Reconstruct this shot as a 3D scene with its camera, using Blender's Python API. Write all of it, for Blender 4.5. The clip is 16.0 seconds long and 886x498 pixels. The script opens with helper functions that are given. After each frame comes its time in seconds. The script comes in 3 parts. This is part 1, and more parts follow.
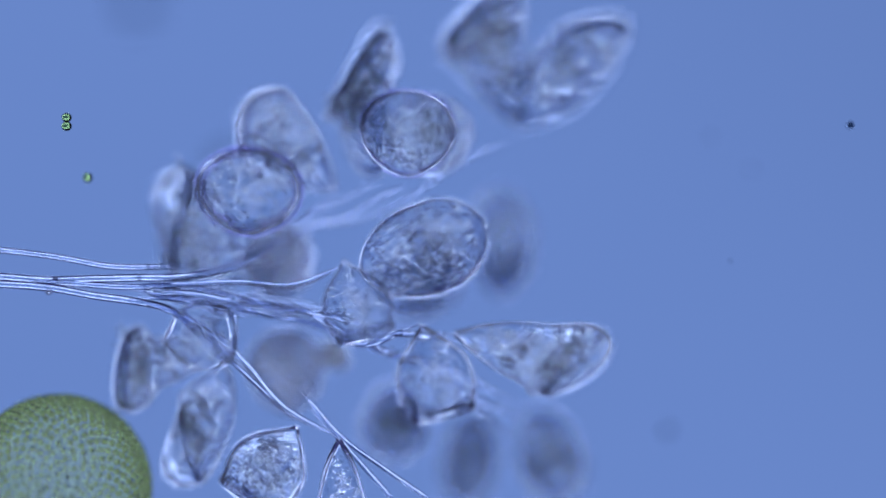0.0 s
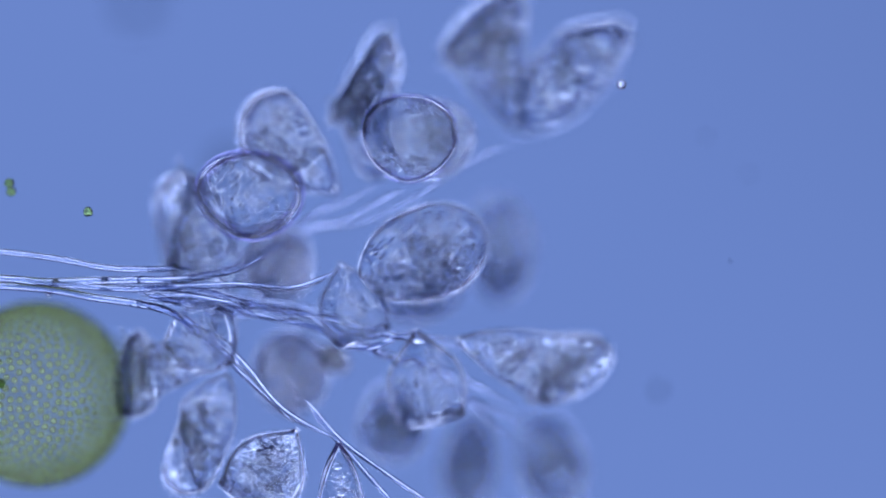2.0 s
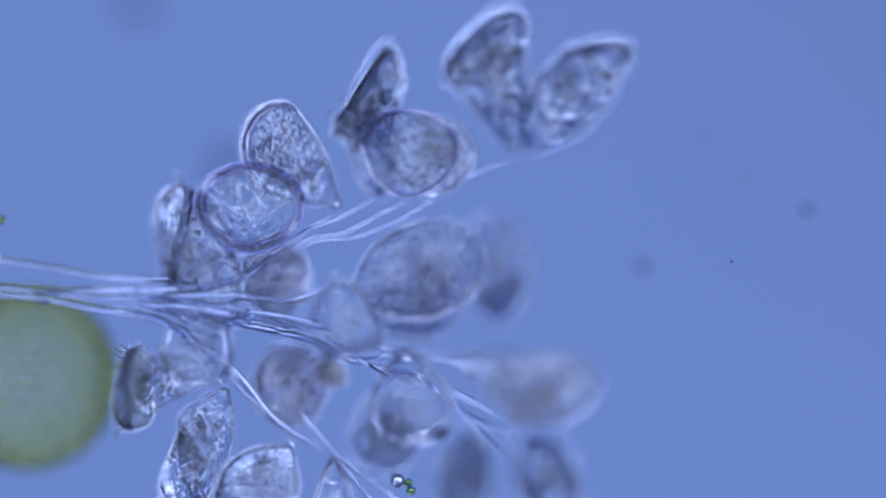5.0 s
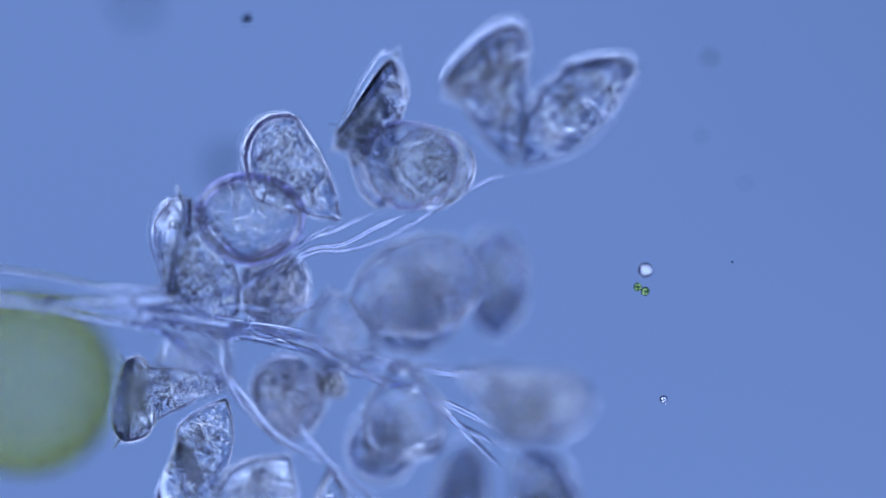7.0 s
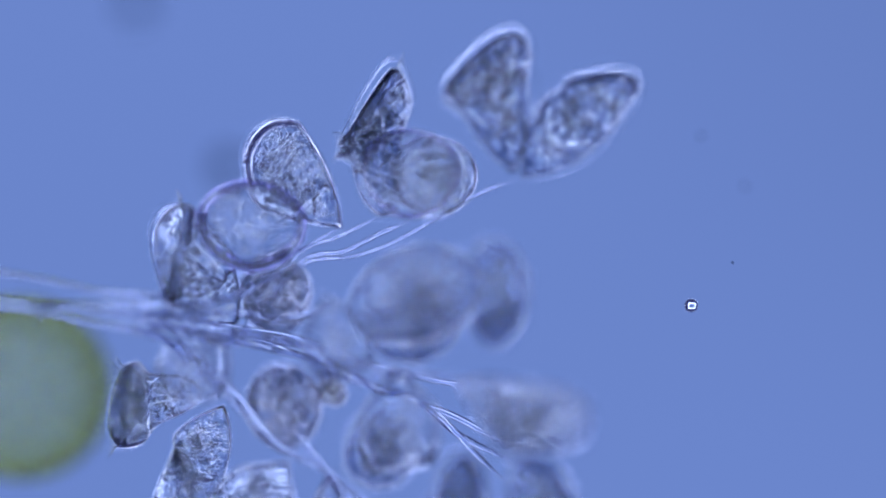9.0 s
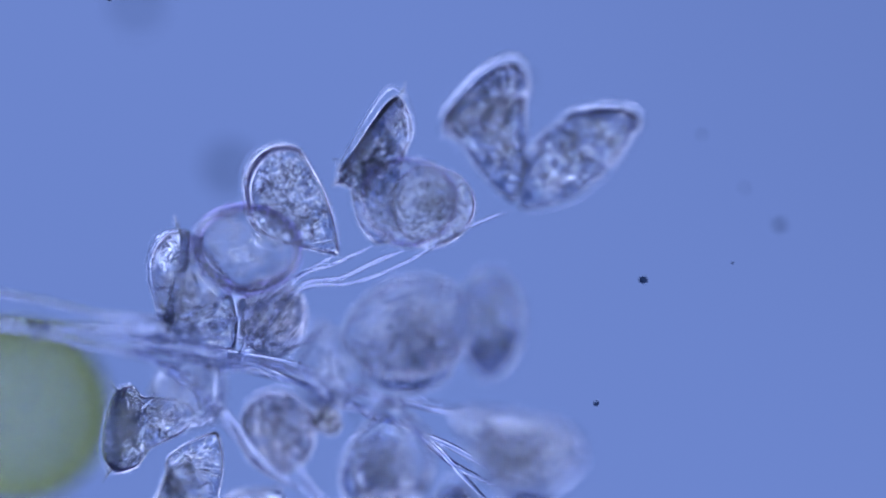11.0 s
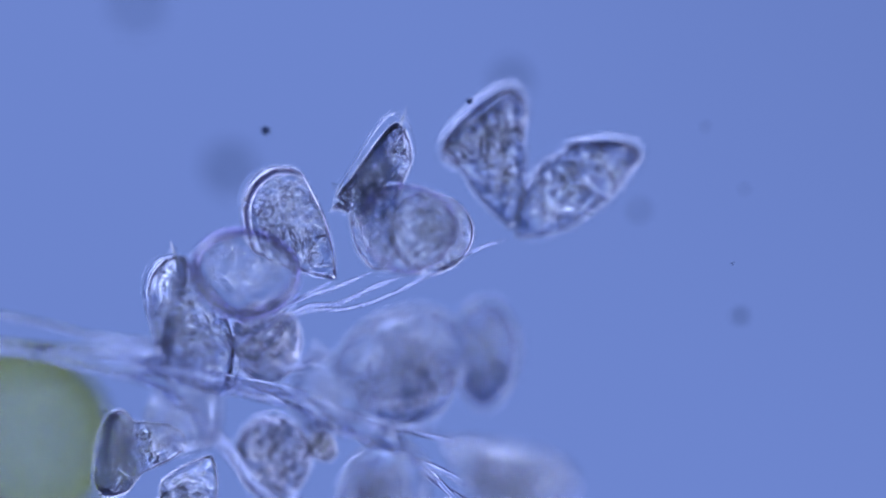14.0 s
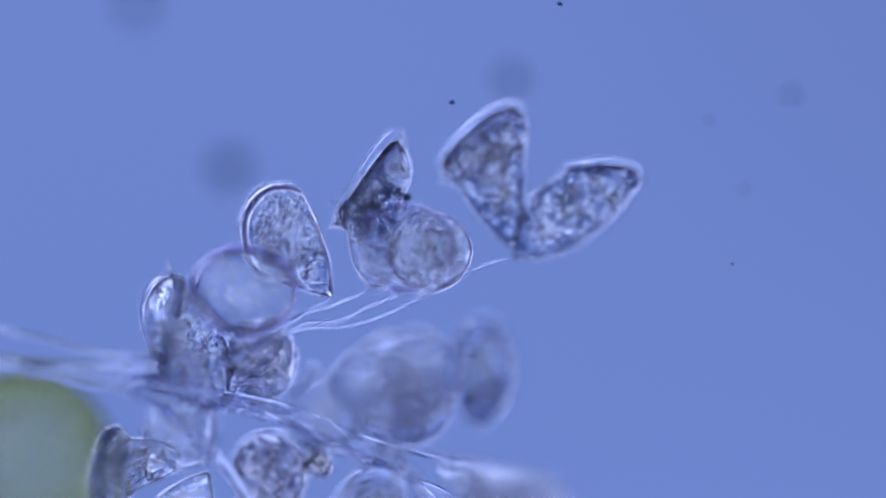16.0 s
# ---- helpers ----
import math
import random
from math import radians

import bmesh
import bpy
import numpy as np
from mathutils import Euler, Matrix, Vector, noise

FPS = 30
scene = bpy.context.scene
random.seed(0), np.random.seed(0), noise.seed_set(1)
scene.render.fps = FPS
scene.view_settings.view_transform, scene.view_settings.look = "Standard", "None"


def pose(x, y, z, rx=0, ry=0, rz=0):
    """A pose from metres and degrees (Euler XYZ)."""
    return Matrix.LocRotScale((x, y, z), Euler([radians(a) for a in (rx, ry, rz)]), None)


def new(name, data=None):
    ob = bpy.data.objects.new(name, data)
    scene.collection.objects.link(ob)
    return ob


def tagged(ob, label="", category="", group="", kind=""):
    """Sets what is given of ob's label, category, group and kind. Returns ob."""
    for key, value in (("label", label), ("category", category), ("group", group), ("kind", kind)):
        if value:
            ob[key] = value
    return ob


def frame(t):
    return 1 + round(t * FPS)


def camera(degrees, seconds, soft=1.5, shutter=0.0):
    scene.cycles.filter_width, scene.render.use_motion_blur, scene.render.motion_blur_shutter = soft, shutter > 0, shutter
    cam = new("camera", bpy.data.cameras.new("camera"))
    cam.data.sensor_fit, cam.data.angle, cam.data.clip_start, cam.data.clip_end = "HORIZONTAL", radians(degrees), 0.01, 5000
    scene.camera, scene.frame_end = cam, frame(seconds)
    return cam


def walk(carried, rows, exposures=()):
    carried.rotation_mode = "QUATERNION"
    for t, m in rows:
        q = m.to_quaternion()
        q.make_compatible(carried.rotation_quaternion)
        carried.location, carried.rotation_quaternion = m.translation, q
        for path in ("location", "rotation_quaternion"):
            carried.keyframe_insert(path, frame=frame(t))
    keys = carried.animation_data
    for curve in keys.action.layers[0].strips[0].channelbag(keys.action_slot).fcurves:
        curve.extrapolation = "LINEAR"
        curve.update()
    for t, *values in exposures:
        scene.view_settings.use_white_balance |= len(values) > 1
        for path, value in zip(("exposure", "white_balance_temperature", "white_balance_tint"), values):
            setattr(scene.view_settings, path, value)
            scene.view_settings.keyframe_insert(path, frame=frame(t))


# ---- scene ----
# A drop of pond water under the microscope, built a thousand times its size: one metre here is one millimetre there.
LENS, REACH = 10.0, 8.961
FOCUS = [(0, 0.05), (1.5, 0.045), (3, 0.025), (4, 0.01), (6.5, -0.03), (7.5, -0.04), (9, -0.05), (11.5, -0.06), (13, -0.065), (16, -0.07)]
cam = camera(LENS, 16.0, 1.9)
cam.data.dof.use_dof = True
cam.data.dof.focus_distance = REACH
cam.data.dof.aperture_fstop = 0.145
walk(cam, [(t, pose(0, 0, REACH + z)) for t, z in FOCUS],
     [(0, 0, 6500, 4), (1.5, 0, 6500, 9), (4, 0, 6500, 14), (6.3, 0, 6500, 4), (7, 0, 6500, 4), (9, 0, 6500, 12), (16, 0, 6500, 18)])
scene.cycles.max_bounces = 64
scene.cycles.transmission_bounces = 64
scene.cycles.transparent_max_bounces = 64

# ---- light: the glowing field of the condenser, far below, in a surround dim beneath and bright overhead ----
world = bpy.data.worlds.new("world")
scene.world = world
world.use_nodes = True
wn, wl = world.node_tree.nodes, world.node_tree.links
heaven, split, rise, shade = (wn.new("ShaderNodeTexCoord"), wn.new("ShaderNodeSeparateXYZ"), wn.new("ShaderNodeMapRange"),
                              wn.new("ShaderNodeValToRGB"))
wl.new(heaven.outputs["Generated"], split.inputs[0])
wl.new(split.outputs["Z"], rise.inputs["Value"])
rise.inputs["From Min"].default_value = -1.0
shade.color_ramp.elements[0].position, shade.color_ramp.elements[1].position = 0.55, 0.95
shade.color_ramp.elements[0].color = (0.026, 0.03, 0.13, 1)
# Overhead glow added to whiten the milky green cells.
shade.color_ramp.elements[1].color = (0.75, 0.92, 1.4, 1)
wl.new(rise.outputs[0], shade.inputs["Fac"])
wl.new(shade.outputs["Color"], wn["Background"].inputs["Color"])


# ---- materials ----
def nodes_of(name):
    mat = bpy.data.materials.new(name)
    mat.use_nodes = True
    tree = mat.node_tree
    tree.nodes.clear()
    return mat, tree, tree.nodes.new("ShaderNodeOutputMaterial")


def mottle(tree, low, high, scale, detail=3.0, contrast=(0.35, 0.65), frothy=False):
    """Two sizes of grain between two colours, different on every object."""
    n, k = tree.nodes, tree.links
    coord, info = n.new("ShaderNodeTexCoord"), n.new("ShaderNodeObjectInfo")
    shift = n.new("ShaderNodeVectorMath")
    shift.operation = "MULTIPLY_ADD"
    shift.inputs[1].default_value = (1, 1, 1)
    k.new(coord.outputs["Object"], shift.inputs[0])
    k.new(info.outputs["Random"], shift.inputs[2])
    grain, cloud = n.new("ShaderNodeTexNoise"), n.new("ShaderNodeTexNoise")
    for node, s in ((grain, scale), (cloud, scale * 0.22)):
        node.inputs["Scale"].default_value = s
        node.inputs["Detail"].default_value = detail
        k.new(shift.outputs[0], node.inputs["Vector"])
    fine = grain.outputs["Fac"]
    if frothy:
        froth, flip = n.new("ShaderNodeTexVoronoi"), n.new("ShaderNodeMath")
        froth.inputs["Scale"].default_value = scale
        flip.operation = "SUBTRACT"
        flip.inputs[0].default_value = 1.0
        k.new(shift.outputs[0], froth.inputs["Vector"])
        k.new(froth.outputs["Distance"], flip.inputs[1])
        fine = flip.outputs[0]
    both = n.new("ShaderNodeMath")
    both.operation = "MULTIPLY_ADD"
    both.inputs[1].default_value = 0.55
    half = n.new("ShaderNodeMath")
    half.operation = "MULTIPLY"
    half.inputs[1].default_value = 0.45
    k.new(cloud.outputs["Fac"], half.inputs[0])
    k.new(fine, both.inputs[0])
    k.new(half.outputs[0], both.inputs[2])
    ramp = n.new("ShaderNodeValToRGB")
    ramp.color_ramp.elements[0].position, ramp.color_ramp.elements[1].position = contrast
    ramp.color_ramp.elements[0].color = (*low, 1)
    ramp.color_ramp.elements[1].color = (*high, 1)
    k.new(both.outputs[0], ramp.inputs["Fac"])
    return ramp, both


def clear(name, ior, low, high, scale=90.0, rough=0.0, bump=0.0, contrast=(0.35, 0.65), milk=0.0, frothy=False, even=False):
    """A clear jelly with grain in its colour and its skin."""
    mat, tree, out = nodes_of(name)
    n, k = tree.nodes, tree.links
    body = n.new("ShaderNodeBsdfGlass")
    body.inputs["IOR"].default_value = ior
    body.inputs["Roughness"].default_value = rough
    ramp, height = mottle(tree, low, high, scale, contrast=contrast, frothy=frothy)
    k.new(ramp.outputs["Color"], body.inputs["Color"])
    if bump:
        relief = n.new("ShaderNodeBump")
        relief.inputs["Strength"].default_value = 1.0
        relief.inputs["Distance"].default_value = bump
        k.new(height.outputs[0], relief.inputs["Height"])
        k.new(relief.outputs["Normal"], body.inputs["Normal"])
    if milk:
        cloudy, mix = n.new("ShaderNodeBsdfDiffuse"), n.new("ShaderNodeMixShader")
        k.new(ramp.outputs["Color"], cloudy.inputs["Color"])
        where = n.new("ShaderNodeMapRange")
        where.inputs["From Min"].default_value, where.inputs["From Max"].default_value = (-1, 0) if even else (0.48, 0.6)
        where.inputs["To Max"].default_value = milk
        k.new(height.outputs[0], where.inputs["Value"])
        k.new(where.outputs[0], mix.inputs["Fac"])
        k.new(body.outputs[0], mix.inputs[1])
        k.new(cloudy.outputs[0], mix.inputs[2])
        k.new(mix.outputs[0], out.inputs["Surface"])
    else:
        k.new(body.outputs[0], out.inputs["Surface"])
    return mat


PELLICLE = clear("pellicle", 1.25, (0.96, 0.97, 0.985), (1, 1, 1), 60)
# Two clear skins for the shells added to draw halos.
HALO = clear("halo_skin", 1.006, (0.998, 0.998, 0.998), (1, 1, 1), 20)
HALO_STRONG = clear("halo_skin_strong", 1.009, (0.998, 0.998, 0.998), (1, 1, 1), 20)
PLASM = clear("cytoplasm", 1.06, (0.88, 0.905, 0.935), (1.0, 1.0, 1.0), 150, 0.0, 0.003, (0.42, 0.5))
PLASM_PALE = clear("pale_cytoplasm", 1.045, (0.86, 0.885, 0.91), (1.0, 1.0, 1.0), 190, 0.0, 0.0012, (0.42, 0.5))
PLASM_FAINT = clear("faint_cytoplasm", 1.025, (0.84, 0.86, 0.88), (1.0, 0.995, 0.99), 150, 0.0, 0.0008, (0.4, 0.5))
PLASM_DENSE = clear("grey_cytoplasm", 1.055, (0.72, 0.765, 0.84), (1.0, 1.0, 1.0), 110, 0.0, 0.0025, (0.42, 0.52))
PLASM_DARK = clear("dense_cytoplasm", 1.06, (0.4, 0.46, 0.58), (1.0, 1.0, 1.0), 60, 0.0, 0.009, (0.42, 0.52))
PLASM_DEEP = clear("deep_cytoplasm", 1.05, (0.3, 0.35, 0.48), (0.84, 0.87, 0.92), 45, 0.0, 0.006, (0.42, 0.54))
PLASM_BROWN = clear("brown_cytoplasm", 1.06, (0.54, 0.55, 0.6), (0.98, 0.945, 0.92), 45, 0.0, 0.006, (0.41, 0.54))
GRANULE = clear("granule", 1.17, (0.97, 0.97, 0.98), (1, 1, 0.98), 120)
GRAIN = clear("dark_grain", 1.2, (0.55, 0.6, 0.66), (0.85, 0.88, 0.92), 120)
BLEB = clear("bleb", 0.93, (0.94, 0.95, 0.94), (1, 1, 0.99), 60)
VACUOLE = clear("vacuole", 0.93, (0.97, 0.96, 0.96), (1, 1, 1), 30)
NUCLEUS = clear("nucleus", 1.04, (0.84, 0.85, 0.86), (0.95, 0.95, 0.95), 60)
LIP = clear("lip", 1.1, (0.62, 0.66, 0.74), (0.93, 0.94, 0.96), 110, 0.0, 0.008)
DARK_EDGE = clear("collar", 1.1, (0.56, 0.54, 0.72), (0.84, 0.82, 0.92), 70, 0.0, 0.002)
CILIUM = clear("cilium", 1.12, (0.7, 0.72, 0.7), (0.9, 0.9, 0.9), 60)
STALK = clear("stalk", 1.25, (0.8, 0.83, 0.9), (0.9, 0.92, 0.96), 9)
JELLY = clear("green_jelly", 1.008, (0.95, 0.965, 0.89), (0.975, 0.982, 0.93), 14)
CELL_GREEN = clear("green_cell", 1.32, (0.74, 0.81, 0.53), (0.9, 0.94, 0.73), 150, milk=0.13, even=True)
SPECK = clear("speck", 1.06, (0.2, 0.24, 0.3), (0.45, 0.5, 0.55), 90)
SPECK_GREEN = clear("green_speck", 1.2, (0.3, 0.42, 0.2), (0.7, 0.8, 0.5), 90)
BUBBLE = clear("droplet", 1.33, (0.95, 0.96, 0.98), (1, 1, 1), 40)


def lamp_material(name, low, high, falloff=0.0):
    """falloff: how much dimmer the glow is made towards its far corner, an unevenness of light put into its strength.
    """
    mat, tree, out = nodes_of(name)
    n, k = tree.nodes, tree.links
    glow = n.new("ShaderNodeEmission")
    ramp, _ = mottle(tree, low, high, 0.5, 1.0)
    k.new(ramp.outputs["Color"], glow.inputs["Color"])
    coord, across, dim = n.new("ShaderNodeTexCoord"), n.new("ShaderNodeVectorMath"), n.new("ShaderNodeMapRange")
    across.operation = "DOT_PRODUCT"
    across.inputs[1].default_value = (0.4, 0.4, 0)
    dim.inputs["From Min"].default_value, dim.inputs["From Max"].default_value = 0.25, 1.0
    dim.inputs["To Min"].default_value, dim.inputs["To Max"].default_value = 1.0, 1.0 - falloff
    k.new(coord.outputs["Object"], across.inputs[0])
    k.new(across.outputs["Value"], dim.inputs["Value"])
    k.new(dim.outputs[0], glow.inputs["Strength"])
    k.new(glow.outputs[0], out.inputs["Surface"])
    return mat


# ---- making things ----
def mesh_of(name, bm, material, smooth=True):
    data = bpy.data.meshes.new(name)
    bm.normal_update()
    bm.to_mesh(data)
    bm.free()
    data.materials.append(material)
    if smooth:
        data.polygons.foreach_set("use_smooth", [True] * len(data.polygons))
    return data


def part(name, bm, material, parent, label="", kind=""):
    ob = new(name, mesh_of(name, bm, material))
    ob.parent = parent
    return tagged(ob, label, kind=kind)


def smooth_line(points, steps):
    """Catmull-Rom through the points."""
    p = np.array(points, float)
    p = np.vstack([2 * p[0] - p[1], p, 2 * p[-1] - p[-2]])
    out = []
    for i in range(1, len(p) - 2):
        for s in range(steps):
            u = s / steps
            a, b, c, d = p[i - 1:i + 3]
            out.append(0.5 * (2 * b + (c - a) * u + (2 * a - 5 * b + 4 * c - d) * u * u + (3 * b - a - 3 * c + d) * u ** 3))
    out.append(p[-2])
    return np.array(out)


def turned_skin(bm, profile, segments, length, radius, bend=0.0, wobble=0.0, seed=0.0, slant=0.0, inward=False):
    """A turned body along z; profile: (height, radius) from foot to crown, both as shares."""
    rings = []
    for h, r in profile:
        ring = []
        for s in range(segments):
            a = 2 * math.pi * s / segments
            v = Vector((math.cos(a) * r * radius, math.sin(a) * r * radius, h * length))
            lump = noise.noise(Vector((v.x, v.y, v.z)) * 14 + Vector((seed, seed * 2, 0)))
            lump += 0.5 * noise.noise(Vector((v.x, v.y, v.z)) * 33 + Vector((0, seed, seed)))
            k = 1 + wobble * lump
            v.x, v.y = v.x * k, v.y * k
            lean = radians(slant) * max(0, h) ** 2
            v.z += math.sin(lean) * v.x
            v.x = v.x * math.cos(lean) - math.sin(lean) * max(0, h - 1) * length
            v.x += bend * length * (h * h - 0.25 * h)
            ring.append(bm.verts.new(v))
        rings.append(ring)
    for lower, upper in zip(rings, rings[1:]):
        for s in range(segments):
            t = (s + 1) % segments
            quad = (lower[s], lower[t], upper[t], upper[s])
            bm.faces.new(tuple(reversed(quad)) if inward else quad)
    bm.faces.new(tuple(rings[0]) if inward else tuple(reversed(rings[0])))
    bm.faces.new(tuple(reversed(rings[-1])) if inward else tuple(rings[-1]))


def lathe(profile, segments, length, radius, bend=0.0, wobble=0.0, seed=0.0, slant=0.0, wall=0.0):
    """A turned body; with a wall it is hollow, with a skin of that share of its radius."""
    bm = bmesh.new()
    turned_skin(bm, profile, segments, length, radius, bend, wobble, seed, slant)
    if wall:
        thin = wall * radius / length
        turned_skin(bm, [(0.53 + (1 - 1.6 * thin) * (h - 0.53), max(0.01, r - wall)) for h, r in profile], segments, length, radius,
                    bend, wobble, seed, slant, True)
    return bm


def tube(bm, line, radius, sides=8, taper=1.0, round_ends=False):
    line = [Vector(p) for p in line]
    rings = []
    side = Vector((0.31, 0.52, 0.79)).normalized()
    for i, p in enumerate(line):
        way = (line[min(i + 1, len(line) - 1)] - line[max(i - 1, 0)]).normalized()
        side = (side - way * side.dot(way)).normalized()
        up = way.cross(side)
        u = i / (len(line) - 1)
        r = radius * (1 + (taper - 1) * u)
        if round_ends:
            r *= min(1, 0.12 + 9 * u, 0.12 + 9 * (1 - u))
        rings.append([bm.verts.new(p + (side * math.cos(2 * math.pi * s / sides) + up * math.sin(2 * math.pi * s / sides)) * r)
                      for s in range(sides)])
    for lower, upper in zip(rings, rings[1:]):
        for s in range(sides):
            t = (s + 1) % sides
            bm.faces.new((lower[s], lower[t], upper[t], upper[s]))
    bm.faces.new(tuple(reversed(rings[0])))
    bm.faces.new(tuple(rings[-1]))


def ball(bm, centre, radius, squash=(1, 1, 1), fine=2, turn=None):
    m = Matrix.Translation(centre) @ (turn or Matrix()) @ Matrix.Diagonal((radius * squash[0], radius * squash[1], radius * squash[2], 1))
    bmesh.ops.create_icosphere(bm, subdivisions=fine, radius=1.0, matrix=m)


def unit_ball(fine):
    bm = bmesh.new()
    bmesh.ops.create_icosphere(bm, subdivisions=fine, radius=1.0)
    verts = np.array([v.co[:] for v in bm.verts])
    faces = np.array([[v.index for v in f.verts] for f in bm.faces])
    bm.free()
    return verts, faces


UNIT_BALLS = {1: unit_ball(1), 2: unit_ball(2)}


def many_balls(name, centres, radii, material, parent, kind="stuff", fine=1):
    """Very many small beads, joined in one mesh."""
    unit_verts, unit_faces = UNIT_BALLS[fine]
    centres, radii = np.array(centres), np.array(radii)
    verts = (centres[:, None, :] + unit_verts[None] * radii[:, None, None]).reshape(-1, 3)
    faces = (unit_faces[None] + (np.arange(len(centres)) * len(unit_verts))[:, None, None]).reshape(-1, 3)
    data = bpy.data.meshes.new(name)
    data.from_pydata(verts.tolist(), [], faces.tolist())
    data.polygons.foreach_set("use_smooth", [True] * len(data.polygons))
    data.materials.append(material)
    ob = new(name, data)
    ob.parent = parent
    return tagged(ob, kind=kind)


# ---- the light field: a blue pool of light, and round it a paler ring added out of view ----
DEPTH, HALF_X, HALF_Y, RING = -9.0, 2.36, 1.68, 0.5
bm = bmesh.new()
bmesh.ops.create_grid(bm, x_segments=1, y_segments=1, size=1.0, matrix=Matrix.Diagonal((HALF_X, HALF_Y, 1, 1)))
field = new("backdrop", mesh_of("backdrop", bm, lamp_material("light_field", (0.140, 0.232, 0.585), (0.150, 0.246, 0.615), 0.1), False))
field.location = (0, 0, DEPTH)
tagged(field, "evenly glowing pale blue light field under the water", "light field", kind="structure")
# Added ring, never in view: bent through the cells, it gives them their highlights.
bm = bmesh.new()
inner = [bm.verts.new((x * HALF_X, y * HALF_Y, 0)) for x, y in ((-1, -1), (1, -1), (1, 1), (-1, 1))]
outer = [bm.verts.new((x * (HALF_X + RING), y * (HALF_Y + RING), 0)) for x, y in ((-1, -1), (1, -1), (1, 1), (-1, 1))]
for a in range(4):
    b = (a + 1) % 4
    bm.faces.new((inner[a], outer[a], outer[b], inner[b]))
ring = new("backdrop", mesh_of("light_ring", bm, lamp_material("light_ring", (2.8, 3.5, 6.15), (2.85, 3.55, 6.25)), False))
ring.location = (0, 0, DEPTH)
tagged(ring, "paler glowing ring added out of view to brighten the cells", "light field", kind="structure")

# ---- the colony ----
# The colony's slow drift: seconds, way right, way up, turn in degrees.
DRIFT = [
    (0, 0.0000, 0.0000, 0.00),
    (1, 0.0005, 0.0003, -0.20),
    (1.5, 0.0009, -0.0018, -0.32),
    (2, 0.0012, -0.0060, -0.24),
    (2.5, 0.0001, -0.0082, -0.32),
    (3, -0.0003, -0.0100, -0.40),
    (3.5, -0.0005, -0.0143, -0.69),
    (4, -0.0003, -0.0206, -0.93),
    (5.2, -0.0013, -0.0345, -1.19),
    (6.5, -0.0025, -0.0503, -1.48),
    (7.5, -0.0026, -0.0553, -1.77),
    (8, -0.0022, -0.0557, -1.81),
    (8.5, -0.0030, -0.0608, -2.21),
    (9, -0.0025, -0.0686, -2.30),
    (10.2, -0.0059, -0.0981, -2.92),
    (11.5, -0.0095, -0.1301, -3.60),
    (12.5, -0.0115, -0.1472, -3.87),
    (13.5, -0.0137, -0.1599, -4.24),
    (14.5, -0.0124, -0.1716, -4.06),
    (15.5, -0.0148, -0.1865, -4.28),
    (16, -0.0170, -0.1987, -4.70),
]
STILL = ((0, 0, 0, 0), (16, 0, 0, 0))
MOVERS = []

# Profiles of the cells from foot to crown: height and radius, both as shares.
HELMET = [(0, 0.06), (0.06, 0.12), (0.2, 0.3), (0.38, 0.5), (0.58, 0.67), (0.78, 0.82), (0.92, 0.92), (1.02, 0.97), (1.12, 0.94),
          (1.22, 0.82), (1.3, 0.6), (1.35, 0.32), (1.37, 0.02)]
PLUMP = [(0, 0.05), (0.05, 0.15), (0.2, 0.4), (0.4, 0.63), (0.6, 0.78), (0.78, 0.87), (0.92, 0.93), (1.0, 0.96), (1.08, 0.93),
         (1.16, 0.8), (1.22, 0.55), (1.25, 0.28), (1.26, 0.02)]
FLARED = [(0, 0.09), (0.05, 0.24), (0.17, 0.4), (0.35, 0.49), (0.52, 0.55), (0.62, 0.6), (0.69, 0.72), (0.75, 0.87), (0.82, 0.96),
          (0.92, 0.99), (1.0, 0.97), (1.07, 0.89), (1.12, 0.72), (1.16, 0.4), (1.17, 0.02)]
GOBLET = [(0, 0.09), (0.05, 0.24), (0.2, 0.42), (0.4, 0.5), (0.6, 0.55), (0.66, 0.62), (0.73, 0.76), (0.79, 0.91), (0.86, 0.98), (0.94, 1.0),
          (1.01, 0.98), (1.05, 0.9), (1.07, 0.5), (1.075, 0.02)]
BELL = [(0, 0.06), (0.05, 0.12), (0.2, 0.34), (0.4, 0.54), (0.6, 0.67), (0.72, 0.75), (0.79, 0.85), (0.85, 0.95), (0.93, 1.0),
        (1.01, 0.98), (1.07, 0.9), (1.11, 0.72), (1.14, 0.4), (1.15, 0.02)]
OVAL = [(0, 0.06), (0.06, 0.22), (0.2, 0.55), (0.4, 0.86), (0.6, 1.0), (0.8, 1.03), (0.92, 0.99), (1.0, 1.02), (1.05, 1.0),
        (1.08, 0.9), (1.09, 0.8), (1.11, 0.5), (1.12, 0.2), (1.12, 0.02)]
CUP = [(0, 0.08), (0.05, 0.14), (0.18, 0.45), (0.35, 0.8), (0.5, 0.96), (0.66, 1.0), (0.8, 0.96), (0.9, 0.88), (0.97, 0.86),
       (1.02, 0.8), (1.03, 0.7), (1.035, 0.6), (1.045, 0.35), (1.05, 0.02)]
EGG = [(0, 0.05), (0.012, 0.2), (0.07, 0.44), (0.19, 0.74), (0.37, 0.94), (0.53, 1.0), (0.69, 0.96), (0.84, 0.78), (0.94, 0.51),
       (0.985, 0.26), (1.0, 0.02)]
LIP_AT = {id(PLUMP): (1.02, 0.86), id(FLARED): (1.0, 0.88), id(GOBLET): (1.0, 0.9), id(BELL): (1.0, 0.9), id(OVAL): (1.03, 0.95),
          id(CUP): (0.99, 0.8)}


